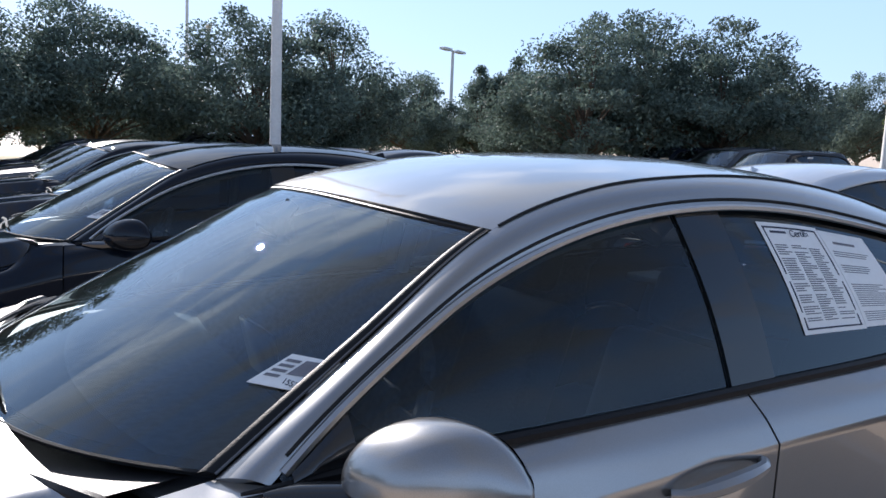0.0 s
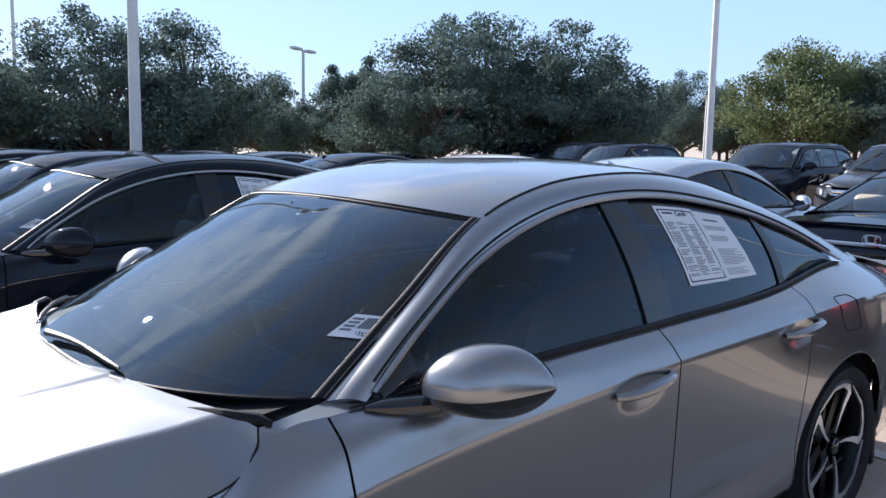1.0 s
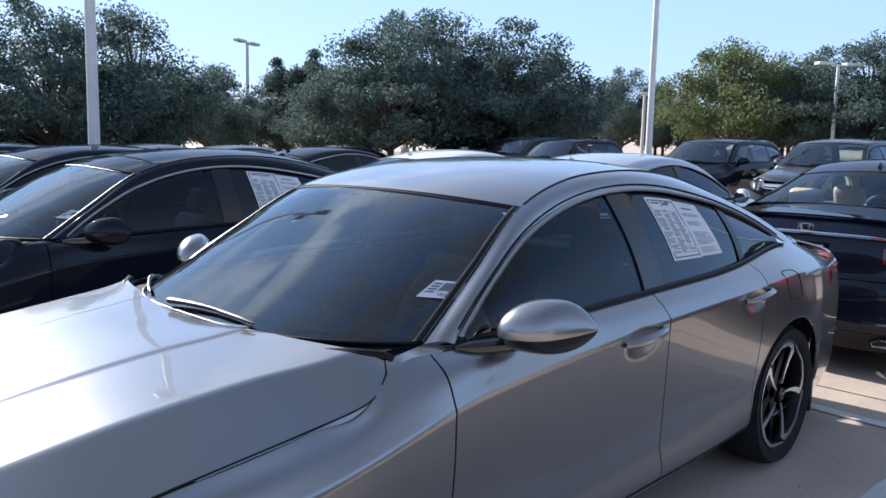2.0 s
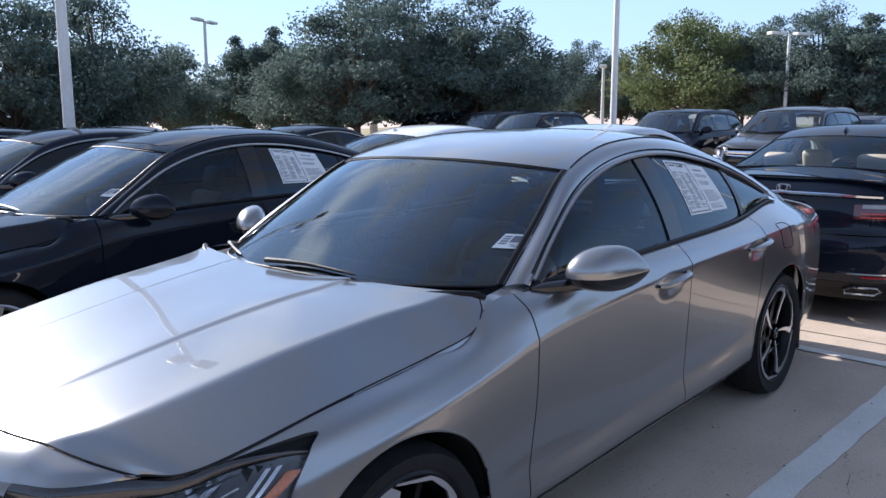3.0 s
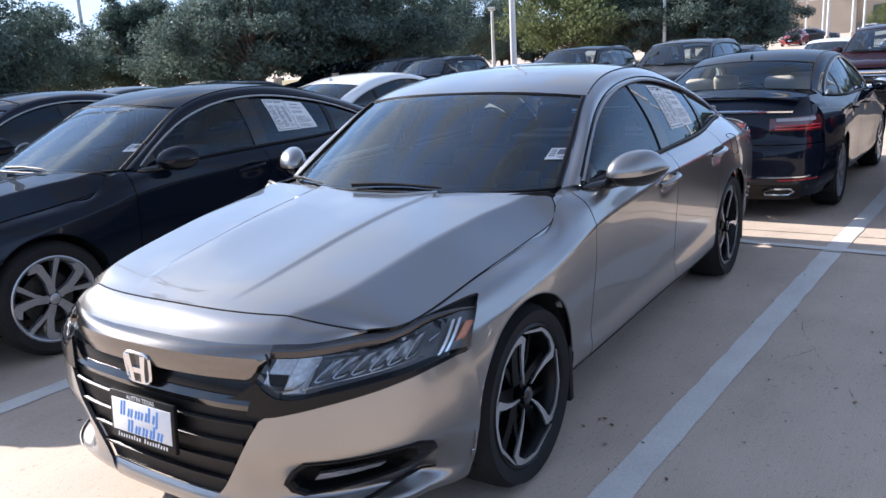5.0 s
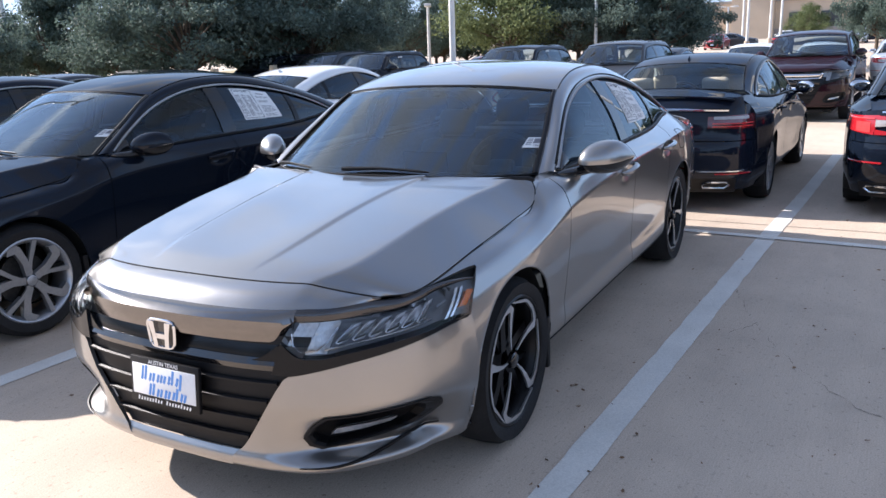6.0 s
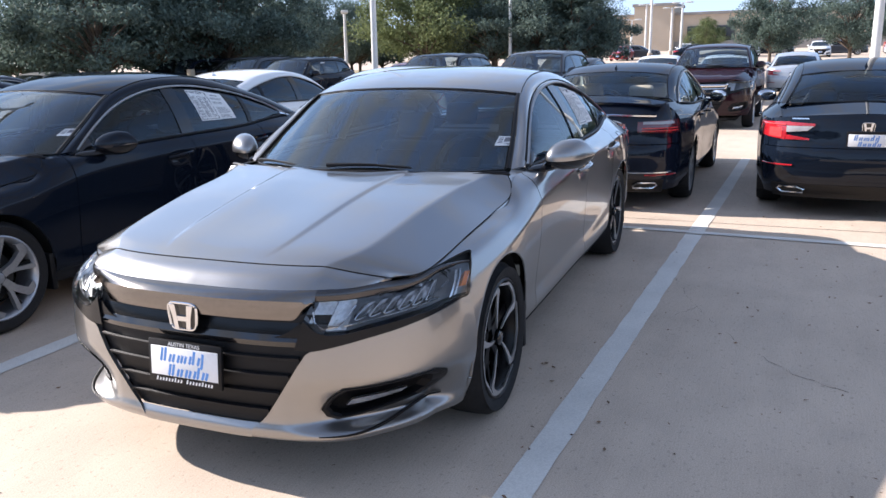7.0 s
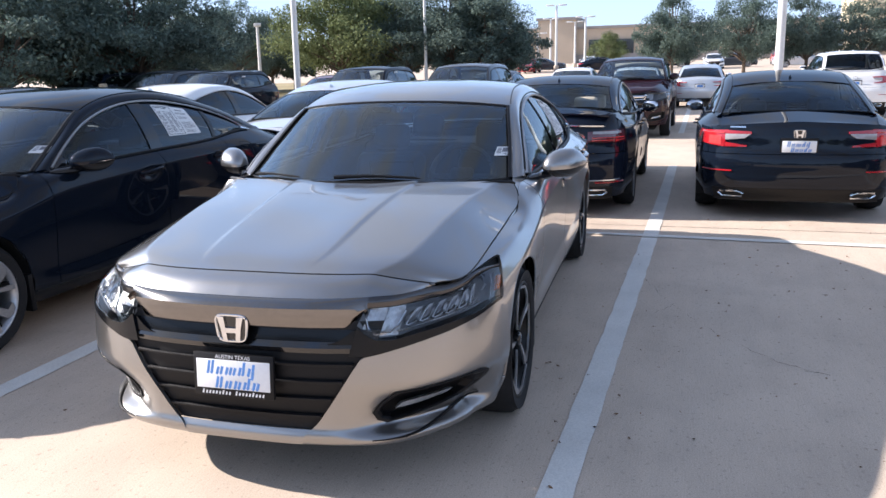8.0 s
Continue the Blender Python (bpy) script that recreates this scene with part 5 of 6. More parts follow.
    ring = [Vector((0, 0.185 * math.cos(a), 0.185 * math.sin(a))) for a in np.linspace(0, 2 * math.pi, 33)[:-1]]
    sw = pose(1.08, -0.37, z0 - 0.06, 0, 24, 0)
    wheel = part("steering_wheel", moved(tube(ring, 0.017, 8, True), sw), DASH, car)
    part("steering_hub", [moved(block(-0.03, 0.02, -0.07, 0.07, -0.06, 0.05, 0.02), sw), moved(block(-0.012, 0.012, -0.18, 0.18, -0.02, 0.015, 0.008), sw)], DASH, wheel)
    for y in (-0.37, 0.37):
        seat_at(car, 1.30, y, sz, mat, 0.50)
        seat_at(car, 2.22, y, sz, mat, 0.56)
    part("cabin_floor", [block(0.4, 2.9, -0.68, 0.68, 0.26 + sz, 0.30 + sz, 0.01), block(2.72, 3.3, -0.62, 0.62, z0 - 0.07, z0 - 0.04, 0.01)], DASH, car)
    for k in pair:
        part("door_card", sheet(lambda u, w: flip(side(lerp(0.62, 2.7, u), lerp(0.2, 0.97, w)) - np.array((0, 0.07, 0)), k), 16, 6), DASH, car)
        for x0, x1, hi in ((0.78, 1.60, 0.0), (1.78, 2.98, 0.0), (1.66, 1.80, 0.9)):
            trim = [flip(np.array((x, *dlo(x))) - np.array((0, 0.045, 0.012)), k) for x in np.linspace(x0, x1, 16)] if not hi else [flip(np.array((1.73, *lerp(belt(1.73), dlo(1.73), t))) - np.array((0, 0.05, 0)), k) for t in np.linspace(0, 1, 8)]
            part("pillar_trim", tube(trim, 0.028, 8), HEADLINER, car)
    part("headliner", sheet(lambda u, w: np.array((lerp(s["head"] + 0.05, s["tail"] - 0.05, u), 0.95 * outer(lerp(s["head"] + 0.05, s["tail"] - 0.05, u))[0] * (2 * w - 1), outer(lerp(s["head"] + 0.05, s["tail"] - 0.05, u))[1] - 0.02)), 10, 8, flange=0), HEADLINER, car)
    part("rear_view_mirror", [moved(block(-0.015, 0.015, -0.12, 0.12, -0.032, 0.032, 0.012), pose(s["head"] - 0.22, 0, z0 + 0.29, 0, -8, 0)), tube([(s["head"] - 0.22, 0, z0 + 0.29), (s["head"] - 0.17, 0, z0 + 0.345)], 0.02, 6)], GLOSS_BLACK, car)
    return car


def repaint(car, old, fresh):
    for o in car.children_recursive:
        for slot in o.material_slots:
            if slot.material == old:
                slot.link = "OBJECT"
                slot.material = fresh
    return car


# ---- ground, markings, joints and cracks ----
def broomed(name, colour):
    """Cast paving: blotches, broom strokes along the bays, grit and pits."""
    m = material(name, colour, 0.88, vary=0.11, scale=0.55, fine=0.15, fine_scale=170, bump=0.18, bump_scale=220)
    n, l = m.node_tree.nodes, m.node_tree.links
    b = n["Principled BSDF"]
    old_link = b.inputs["Base Color"].links[0]
    base = old_link.from_socket
    co = n.new("ShaderNodeTexCoord")
    for scale, lo, hi, amount in (((9.0, 150.0, 5.0), 0.35, 0.65, 0.032), ((1.6, 9.0, 1.0), 0.4, 0.7, 0.03), ((2.6, 2.6, 2.6), 0.45, 0.75, -0.12), ((45.0, 45.0, 45.0), 0.60, 0.70, -0.26)):
        mp = n.new("ShaderNodeMapping")
        mp.inputs["Scale"].default_value = scale
        t = n.new("ShaderNodeTexNoise")
        t.inputs["Scale"].default_value, t.inputs["Detail"].default_value = 1.0, 4
        r = n.new("ShaderNodeMapRange")
        r.inputs[1].default_value, r.inputs[2].default_value = lo, hi
        r.inputs[3].default_value, r.inputs[4].default_value = (1 - amount, 1 + amount) if amount > 0 else (1.0, 1 + amount)
        v = n.new("ShaderNodeVectorMath")
        v.operation = "SCALE"
        l.new(co.outputs["Object"], mp.inputs[0])
        l.new(mp.outputs[0], t.inputs["Vector"])
        l.new(t.outputs[0], r.inputs[0])
        l.new(base, v.inputs[0])
        l.new(r.outputs[0], v.inputs["Scale"])
        base = v.outputs[0]
    l.new(base, b.inputs["Base Color"])
    return m


CONCRETE = broomed("concrete", (0.51, 0.415, 0.325))
JOINT = material("joint_filler", (0.10, 0.085, 0.07), 0.9, vary=0.2, fine=0.2)
DRY_GRASS = material("dry_grass", (0.26, 0.21, 0.10), 0.95, vary=0.3, scale=0.4, fine=0.3, fine_scale=14, bump=0.6, bump_scale=20)
PROFILE = ((-300, 0.0), (3.7, 0.0), (5.7, -0.08), (10.0, -0.18), (17.0, -0.28), (30.0, -0.33), (110.0, 0.0), (900.0, 0.0))


def land(x):
    """The height of the paving, which dips behind the front row."""
    for (x0, z0), (x1, z1) in zip(PROFILE, PROFILE[1:]):
        if x <= x1:
            return z0 + (z1 - z0) * (x - x0) / (x1 - x0)
    return 0.0


def parked(x, y, turn):
    """The pose of a car whose middle lies near x, y along the paving."""
    mid = x + 1.4 * math.cos(radians(turn))
    fall = math.degrees(math.atan(land(mid) - land(mid + 1)))
    return Matrix.Translation((x, y, land(mid) + (mid - x) * math.tan(radians(fall)))) @ pose(0, 0, 0, 0, fall, 0) @ pose(0, 0, 0, 0, 0, turn)


v = [(x, y, z) for x, z in PROFILE for y in (-400, 400)]
ground = part("ground", (v, [(2 * i, 2 * i + 2, 2 * i + 3, 2 * i + 1) for i in range(len(PROFILE) - 1)]), CONCRETE, smooth=False)
tagged(ground, "pale tan concrete car park paving", "ground", kind="structure")


def strip(name, x0, y0, x1, y1, w, z, mat, label, ragged=0.0):
    """A flat band on the ground, its edges worn a little uneven."""
    a, b = Vector((x0, y0, z)), Vector((x1, y1, z))
    d = (b - a).normalized()
    q = Vector((-d.y, d.x, 0)) * w / 2
    n = max(1, int((b - a).length / (0.06 if ragged else 0.15)))
    v, faces = [], []
    for i in range(n + 1):
        p = a.lerp(b, i / n)
        e0, e1 = (1 + ragged * (noise.noise(p * 5) + 0.6 * noise.noise(p * 23)) for p in (p, p + Vector((9, 3, 1))))
        for e in (p - q * e0, p + q * e1):
            v.append((e.x, e.y, z + land(e.x)))
    faces = [(2 * i, 2 * i + 2, 2 * i + 3, 2 * i + 1) for i in range(n)]
    return tagged(part(name, (v, faces), mat, smooth=False), label, "road marking" if mat == LINE_PAINT else "joint", kind="structure")


for y in (-9.87, -6.96, -4.05, -1.152, 1.74, 4.64, 7.54, 10.44):
    strip("bay_line", -0.85, y, 3.70 + 0.06 * y, y - 0.186, 0.132, 0.004, LINE_PAINT, "worn white painted bay line", 0.10 if y in (-1.152, 1.74) else 0)
    strip("bay_line", 3.72 + 0.06 * y, y - 0.186, 9.55, y - 0.330, 0.132, 0.004, LINE_PAINT, "worn white painted bay line", 0.10 if y in (-1.152, 1.74) else 0)
    strip("bay_line", 15.8, y - 0.45, 26.4, y - 0.76, 0.13, 0.004, LINE_PAINT, "worn white painted bay line")
strip("bay_line", 5.24, 24, 2.36, -24, 0.10, 0.007, LINE_PAINT, "worn white painted line between two rows", 0.08)
strip("bay_line", 21.3, 24, 20.9, -24, 0.10, 0.007, LINE_PAINT, "worn white painted line between two rows")
for x in (-9.6, 4.25, 8.9, 13.5, 18.1, 22.7):
    strip("paving_joint", x + 0.2, 24, x - 0.2, -24, 0.012, 0.003, JOINT, "dark joint between paving slabs")
for y in (-12.2, -7.6, 6.2, 10.8):
    strip("paving_joint", -14, y + 0.4, 30, y - 0.9, 0.012, 0.003, JOINT, "dark joint between paving slabs")


def crack(points, w):
    rng = random.Random(len(points))
    v, faces = [], []
    fine = []
    for (x0, y0), (x1, y1) in zip(points, points[1:]):
        n = max(3, int(math.hypot(x1 - x0, y1 - y0) / 0.035))
        for i in range(n):
            fine.append((lerp(x0, x1, i / n) + rng.uniform(-0.012, 0.012), lerp(y0, y1, i / n) + rng.uniform(-0.012, 0.012)))
    for i, (x, y) in enumerate(fine):
        k = w * rng.uniform(0.15, 1.0)
        v += [(x - k, y - k * 0.6, 0.0025), (x + k, y + k * 0.6, 0.0025)]
    faces = [(2 * i, 2 * i + 2, 2 * i + 3, 2 * i + 1) for i in range(len(fine) - 1)]
    return tagged(part("crack", (v, faces), JOINT, smooth=False), "thin jagged dark crack in the concrete", "crack", kind="structure")


crack([(2.42, -1.20), (2.30, -1.36), (2.15, -1.40), (1.98, -1.46), (1.72, -1.55), (1.40, -1.70), (1.13, -1.86), (0.98, -1.98), (0.85, -2.08), (0.74, -2.24), (0.70, -2.34)], 0.0045)
crack([(1.75, -1.56), (1.62, -1.50), (1.5, -1.42)], 0.002)
crack([(-1.6, 2.4), (-1.2, 1.9), (-1.15, 1.2), (-1.3, 0.6)], 0.003)

# fallen leaves and grit
LITTER = material("dry_leaf", (0.16, 0.09, 0.045), 0.8, island=0.5)
rng = random.Random(4)
v, faces = [], []
for i in range(260):
    x, y = (rng.gauss(1.4, 2.0), rng.gauss(-2.2, 0.9)) if i < 170 else (rng.uniform(-5, 9), rng.uniform(-5, 4))
    r, a = rng.uniform(0.002, 0.008), rng.uniform(0, 6.3)
    k = len(v)
    n = 6
    for j in range(n):
        b = a + j * 6.283 / n
        rr = r * (1.0 if j % 3 else 1.9)
        v.append((x + rr * math.cos(b), y + rr * math.sin(b), 0.004 + rng.uniform(0, 0.007)))
    faces.append(tuple(range(k, k + n)))
tagged(part("leaf_litter", (v, faces), LITTER, smooth=False), "dry brown leaf bits and grit on the paving", "leaf litter", kind="stuff")

# ---- the cars, row by row ----
silver = build_car(SEDAN, "sedan", SILVER, "silver four-door sedan with black-pocket alloy wheels, parked in its bay")
silver.matrix_basis = pose(0, 0.014, 0, 0, 0, 1.2) @ Matrix.Diagonal((1, 1.015, 1, 1))
black = build_car(SEDAN, "sedan", BLACK_PAINT, "black four-door sedan with silver swirl alloys beside the silver one", style="swirl", front="bare")
black.matrix_basis = pose(0.0, 3.06, 0, 0, 0, -1.7)
rb = repaint(copy_thing(silver, parked(8.66, -2.76, 178.3)), SILVER, BLACK_PAINT)
tagged(rb, "black four-door sedan seen from behind with red tail lamps")
old = build_car(OLD_SEDAN, "sedan", NAVY_PAINT, "dark navy older sedan with chrome boot strip and tan seats", style="swirl", tail="old", seats=True, seat_mat=SEAT_TAN, detail=1)
old.matrix_basis = parked(8.52, -0.20, 179.6)
plain = build_car(SEDAN, "sedan", PALE_PAINT, "pale silver sedan with a shark-fin aerial facing the aisle", style="swirl", simple=True, detail=1)
plain.matrix_basis = parked(8.15, 2.46, 178.3)
suv = build_car(SUV, "suv", MAROON_PAINT, "dark maroon three-row suv facing the aisle", style="swirl", front="suv", simple=True, detail=1)
suv.matrix_basis = parked(15.3, -0.40, -1.7)
MORE = [  # shape, x, y, turn, paint, label
    (plain, PALE_PAINT, 8.3, 5.32, 180, WHITE_PAINT, "white sedan parked between dark cars"),
    (plain, PALE_PAINT, 8.5, 8.5, 180, NAVY_PAINT, "dark blue sedan in the second row"),
    (plain, PALE_PAINT, 8.4, 11.4, 180, GREY_PAINT, "dark grey sedan in the second row"),
    (plain, PALE_PAINT, 0.1, 5.95, 0, NAVY_PAINT, "dark navy sedan at the end of the front row"),
    (plain, PALE_PAINT, 0.0, 8.9, 0, BLACK_PAINT, "black sedan at the end of the front row"),
    (plain, PALE_PAINT, 0.1, 11.9, 0, GREY_PAINT, "dark grey sedan at the end of the front row"),
    (suv, MAROON_PAINT, 15.2, 14.0, 0, GREY_PAINT, "dark grey suv near the trees"),
    (suv, MAROON_PAINT, 16.0, 17.2, 0, BLACK_PAINT, "black suv near the trees"),
    (suv, MAROON_PAINT, 22.4, -6.1, 180, WHITE_PAINT, "white suv seen from behind"),
    (plain, PALE_PAINT, 29.0, -2.3, 180, PALE_PAINT, "pale silver sedan seen from behind in a far row"),
    (plain, PALE_PAINT, 20.7, 10.2, 0, RED_PAINT, "red sedan behind the suvs"),
    (plain, PALE_PAINT, 26.0, 4.6, 180, GREY_PAINT, "dark grey sedan in a far row"),
    (plain, PALE_PAINT, 24.0, 2.2, 0, WHITE_PAINT, "white sedan in a far row"),
    (plain, PALE_PAINT, 22.5, -0.1, 0, WHITE_PAINT, "white sedan behind the maroon suv"),
    (plain, PALE_PAINT, 30.0, 7.2, 0, GREY_PAINT, "dark grey sedan in a far row"),
    (plain, PALE_PAINT, 10.5, 22.0, 180, RED_PAINT, "red car by the trees"),
    (plain, PALE_PAINT, 14.5, 21.0, 0, PALE_PAINT, "pale car by the trees"),
    (suv, MAROON_PAINT, 6.5, 23.0, 180, GREY_PAINT, "dark grey suv by the trees"),
    (plain, PALE_PAINT, 8.6, 15.5, 180, PALE_PAINT, "pale sedan beyond the lamp post"),
    (plain, PALE_PAINT, 0.1, 14.9, 0, BLACK_PAINT, "black sedan at the far end of the front row"),
    (plain, PALE_PAINT, -0.1, 17.9, 0, NAVY_PAINT, "dark navy sedan at the far end of the front row"),
    # added out of view, so that the silver doors mirror something dark
    (plain, PALE_PAINT, 0.1, -5.75, 0, BLACK_PAINT, "black sedan beyond the empty bay"),
]
for src, base_paint, x, y, turn, colour, label in MORE:
    tagged(repaint(copy_thing(src, parked(x + (1.6 if src is suv else 0.2), y, turn - 1.7)), base_paint, colour), label)
# shorter suvs in the row across the aisle
for x, y, colour, label in ((13.5, 3.30, GREY_PAINT, "dark grey suv facing the aisle"), (13.9, 5.95, NAVY_PAINT, "dark blue suv with a paper tag facing the aisle"), (15.1, 10.90, BLACK_PAINT, "black suv with a paper tag facing the aisle")):
    tagged(repaint(copy_thing(suv, parked(x, y, -1.7) @ Matrix.Diagonal((0.86, 0.93, 0.97, 1))), MAROON_PAINT, colour), label)
for k, colour in enumerate((RED_PAINT, GREY_PAINT, WHITE_PAINT, BLACK_PAINT, PALE_PAINT, NAVY_PAINT, WHITE_PAINT, GREY_PAINT, RED_PAINT, PALE_PAINT)):
    az = lerp(10.5, -8.5, k / 9)
    x = 78 + 6 * (k % 3)
    tagged(repaint(copy_thing(plain, parked(x, -1.5 + (x + 3.3) * math.tan(radians(az)), 90 * (k % 2))), PALE_PAINT, colour), "car far off across the lot")


# ---- paper on the glass ----
PANE = (spline(SEDAN["rows"][-1]), spline(SEDAN["dlo"]))


def on_pane(x, v, d=0.0):
    (y0, z0), (y1, z1) = PANE[0](x), PANE[1](x)
    return (x, -(lerp(y0, y1, v) - 0.010 + 0.020 * math.sin(math.pi * v) + d), lerp(z0, z1, v))


def window_sheets(m):
    """Two printed sheets stuck on a rear side window: ruled text in columns."""
    def at(a, b, d):
        return on_pane(lerp(lerp(1.885, 2.262, a), lerp(1.905, 2.315, a), b), lerp(lerp(0.915, 0.90, a), lerp(0.235, 0.225, a), b), d)

    def patch(a0, a1, b0, b1, d, n=6):
        return sheet(lambda u, w: np.array(at(lerp(a0, a1, u), lerp(b0, b1, w), d)), n, n, flange=0.001)

    t = thing("window_sheets", "two printed white sheets stuck on the rear side window", "paper", "window sheets")
    t.matrix_basis = m
    page = part("page", patch(0.0, 0.545, 0.0, 1.0, 0.003), PAPER, t)
    right = part("page", patch(0.55, 1.0, 0.02, 0.985, 0.0026), PAPER, t)
    for a0, a1, b0, b1 in ((0.03, 0.515, 0.035, 0.05), (0.03, 0.515, 0.945, 0.96), (0.03, 0.042, 0.035, 0.96), (0.503, 0.515, 0.035, 0.96)):
        part("border_rule", patch(a0, a1, b0, b1, 0.0038, 3), INK_DARK, page)
    part("heading_bar", patch(0.08, 0.22, 0.075, 0.095, 0.0038, 2), INK_DARK, page)
    part("heading_bar", patch(0.64, 0.85, 0.12, 0.145, 0.0034, 2), INK, right)
    rng = random.Random(3)
    lines = []
    for col in range(3):
        a0 = 0.06 + col * 0.148
        for i in range(34):
            b0 = 0.20 + i * 0.0205
            if rng.random() < 0.9:
                lines.append(patch(a0, a0 + 0.135 * rng.uniform(0.5, 1.0), b0, b0 + 0.009, 0.0037, 1))
    tagged(part("printed_text", lines, INK, page, smooth=False), kind="stuff")
    lines = []
    for b0, n in ((0.22, 3), (0.36, 4), (0.55, 11), (0.83, 5)):
        for i in range(n):
            lines.append(patch(0.585, 0.585 + 0.37 * rng.uniform(0.6, 1.0), b0 + i * 0.022, b0 + i * 0.022 + 0.007, 0.0033, 1))
    tagged(part("printed_text", lines, INK, right, smooth=False), kind="stuff")
    o, ex, ey = Vector(at(0.36, 0.085, 0.0042)), Vector(at(0.40, 0.085, 0.0042)), Vector(at(0.36, 0.05, 0.0042))
    ex, ey = (ex - o).normalized(), (ey - o).normalized()
    r = Matrix((ex, ey, ex.cross(ey))).transposed().to_4x4()
    lettering("page_heading", "Certified", 0.026, INK_DARK, page, Matrix.Translation(o) @ r)
    return t


def screen_tag(m, words=""):
    """A small stock tag behind the windscreen."""
    def at(a, b, d):
        return Vector(screen_point(SEDAN, 0.352 + 1.3 * b, -0.678 - 0.80 * a, -0.004 + d))

    t = thing("windscreen_tag", "small white printed stock tag behind the windscreen", "tag", "windscreen tags")
    t.matrix_basis = m
    card = part("card", prism([(-0.055, -0.045), (0.055, -0.050), (0.058, 0.035), (-0.052, 0.040)], -0.0005, 0.0005, at), PAPER, t, smooth=False)
    for i in range(4):
        part("printed_bar", prism([(-0.046, 0.026 - i * 0.014), (-0.022, 0.026 - i * 0.014), (-0.022, 0.019 - i * 0.014), (-0.046, 0.019 - i * 0.014)], 0.0008, 0.0012, at), INK, card, smooth=False)
    part("code_patch", prism([(-0.016, -0.012), (0.014, -0.012), (0.014, 0.028), (-0.016, 0.028)], 0.0008, 0.0012, at), INK, card, smooth=False)
    if words:
        o = at(0.01, -0.034, 0.0014)
        ex, ey = (at(0.03, -0.034, 0.0014) - o).normalized(), (at(0.01, 0.0, 0.0014) - o).normalized()
        lettering("stock_number", words, 0.016, INK_DARK, card, Matrix.Translation(o) @ Matrix((ex, ey, ex.cross(ey))).transposed().to_4x4())
    return t


for car_pose, words in ((silver.matrix_basis, "LA155223A"), (black.matrix_basis, "")):
    window_sheets(car_pose.copy())
    screen_tag(car_pose.copy(), words)
for x, y, z in ((15.35, 5.235, 1.20), (16.55, 10.18, 1.16)):
    tagged(part("paper_tag", block(-0.10, 0.10, -0.004, 0.004, -0.12, 0.12, 0), PAPER, m=pose(x, y, z, 12, 0, 0)), "white paper sheet on an suv side window", "paper", "window sheets")


# ---- lamp posts ----
LAMP_LENS = material("lamp_lens", (0.5, 0.5, 0.48), 0.4, fine=0.1)


def lamp_post(x, y, h, r=0.085, heads=(1, -1), turn=0.0):
    p = thing("lamp_post", "tall pale steel lamp post with flat lamp heads", "lamp post", "car park lamp posts")
    p.matrix_basis = pose(x, y, land(x)) @ PLUMB @ pose(0, 0, 0, 0, 0, turn)
    part("pole", tube([(0, 0, 0), (0, 0, h)], [r, r * 0.7], 12), POLE_PAINT, p)
    part("foot", lathe([(0.0, 0.0), (0.26, 0.0), (0.26, 0.62), (0.22, 0.66), (0.0, 0.66)], 20, "z"), CONCRETE, p, "round concrete foot")
    for k in heads:
        arm = part("arm", tube([(0, 0, h - 0.06), (0, 0.35 * k, h - 0.02)], 0.03, 8), POLE_PAINT, p)
        head = part("lamp_head", [moved(block(-0.17, 0.17, min(0.28 * k, 1.05 * k), max(0.28 * k, 1.05 * k), h - 0.06, h + 0.07, 0.03), pose(0, 0, 0))], POLE_PAINT, p)
        part("lens", block(-0.12, 0.12, min(0.36 * k, 0.86 * k), max(0.36 * k, 0.86 * k), h - 0.07, h - 0.055, 0), LAMP_LENS, head)
    return p


def toward(t_eye, az, d):
    return t_eye[0] + d * math.cos(radians(az)), t_eye[1] + d * math.sin(radians(az))


E0, E8 = (0.42, -1.86), (-3.3, -1.54)
lamp_post(17.6, 9.06, 9.0, 0.095)
lamp_post(4.65, 12.8, 9.0, 0.11)
lamp_post(20.0, 34.0, 6.45, 0.11, turn=-60)
lamp_post(34.0, 10.4, 4.75, 0.09, turn=60)
lamp_post(15.2, -3.55, 9.0, 0.095)
lamp_post(32.8, 18.8, 3.75, 0.10, (1,), 120)
lamp_post(*toward(E0, 79.8, 42), 9.0, 0.10)
lamp_post(*toward(E0, 78.4, 48), 8.0, 0.12, turn=-10)
for az, slope, d in ((8.5, 0.061, 85), (6.5, 0.046, 88), (9.8, 0.028, 95), (7.2, 0.040, 100), (8.9, 0.044, 110)):
    lamp_post(*toward(E8, az, d), 1.55 + d * slope, 0.14)

TIMBER = material("pale_timber", (0.40, 0.32, 0.22), 0.8, vary=0.15, fine=0.15)
for az, d in ((50.6, 22.5), (46.0, 23.5), (42.6, 24.0)):
    x, y = toward(E0, az, d)
    tagged(part("bollard", [block(x - 0.09, x + 0.09, y - 0.09, y + 0.09, land(x) - 0.02, 1.15, 0.02)], TIMBER), "pale square timber bollard by the trees", "bollard", "bollards")

# ---- trees ----
BARK = material("bark", (0.10, 0.075, 0.055), 0.95, vary=0.3, scale=3, fine=0.3, fine_scale=20, bump=0.8, bump_scale=15)


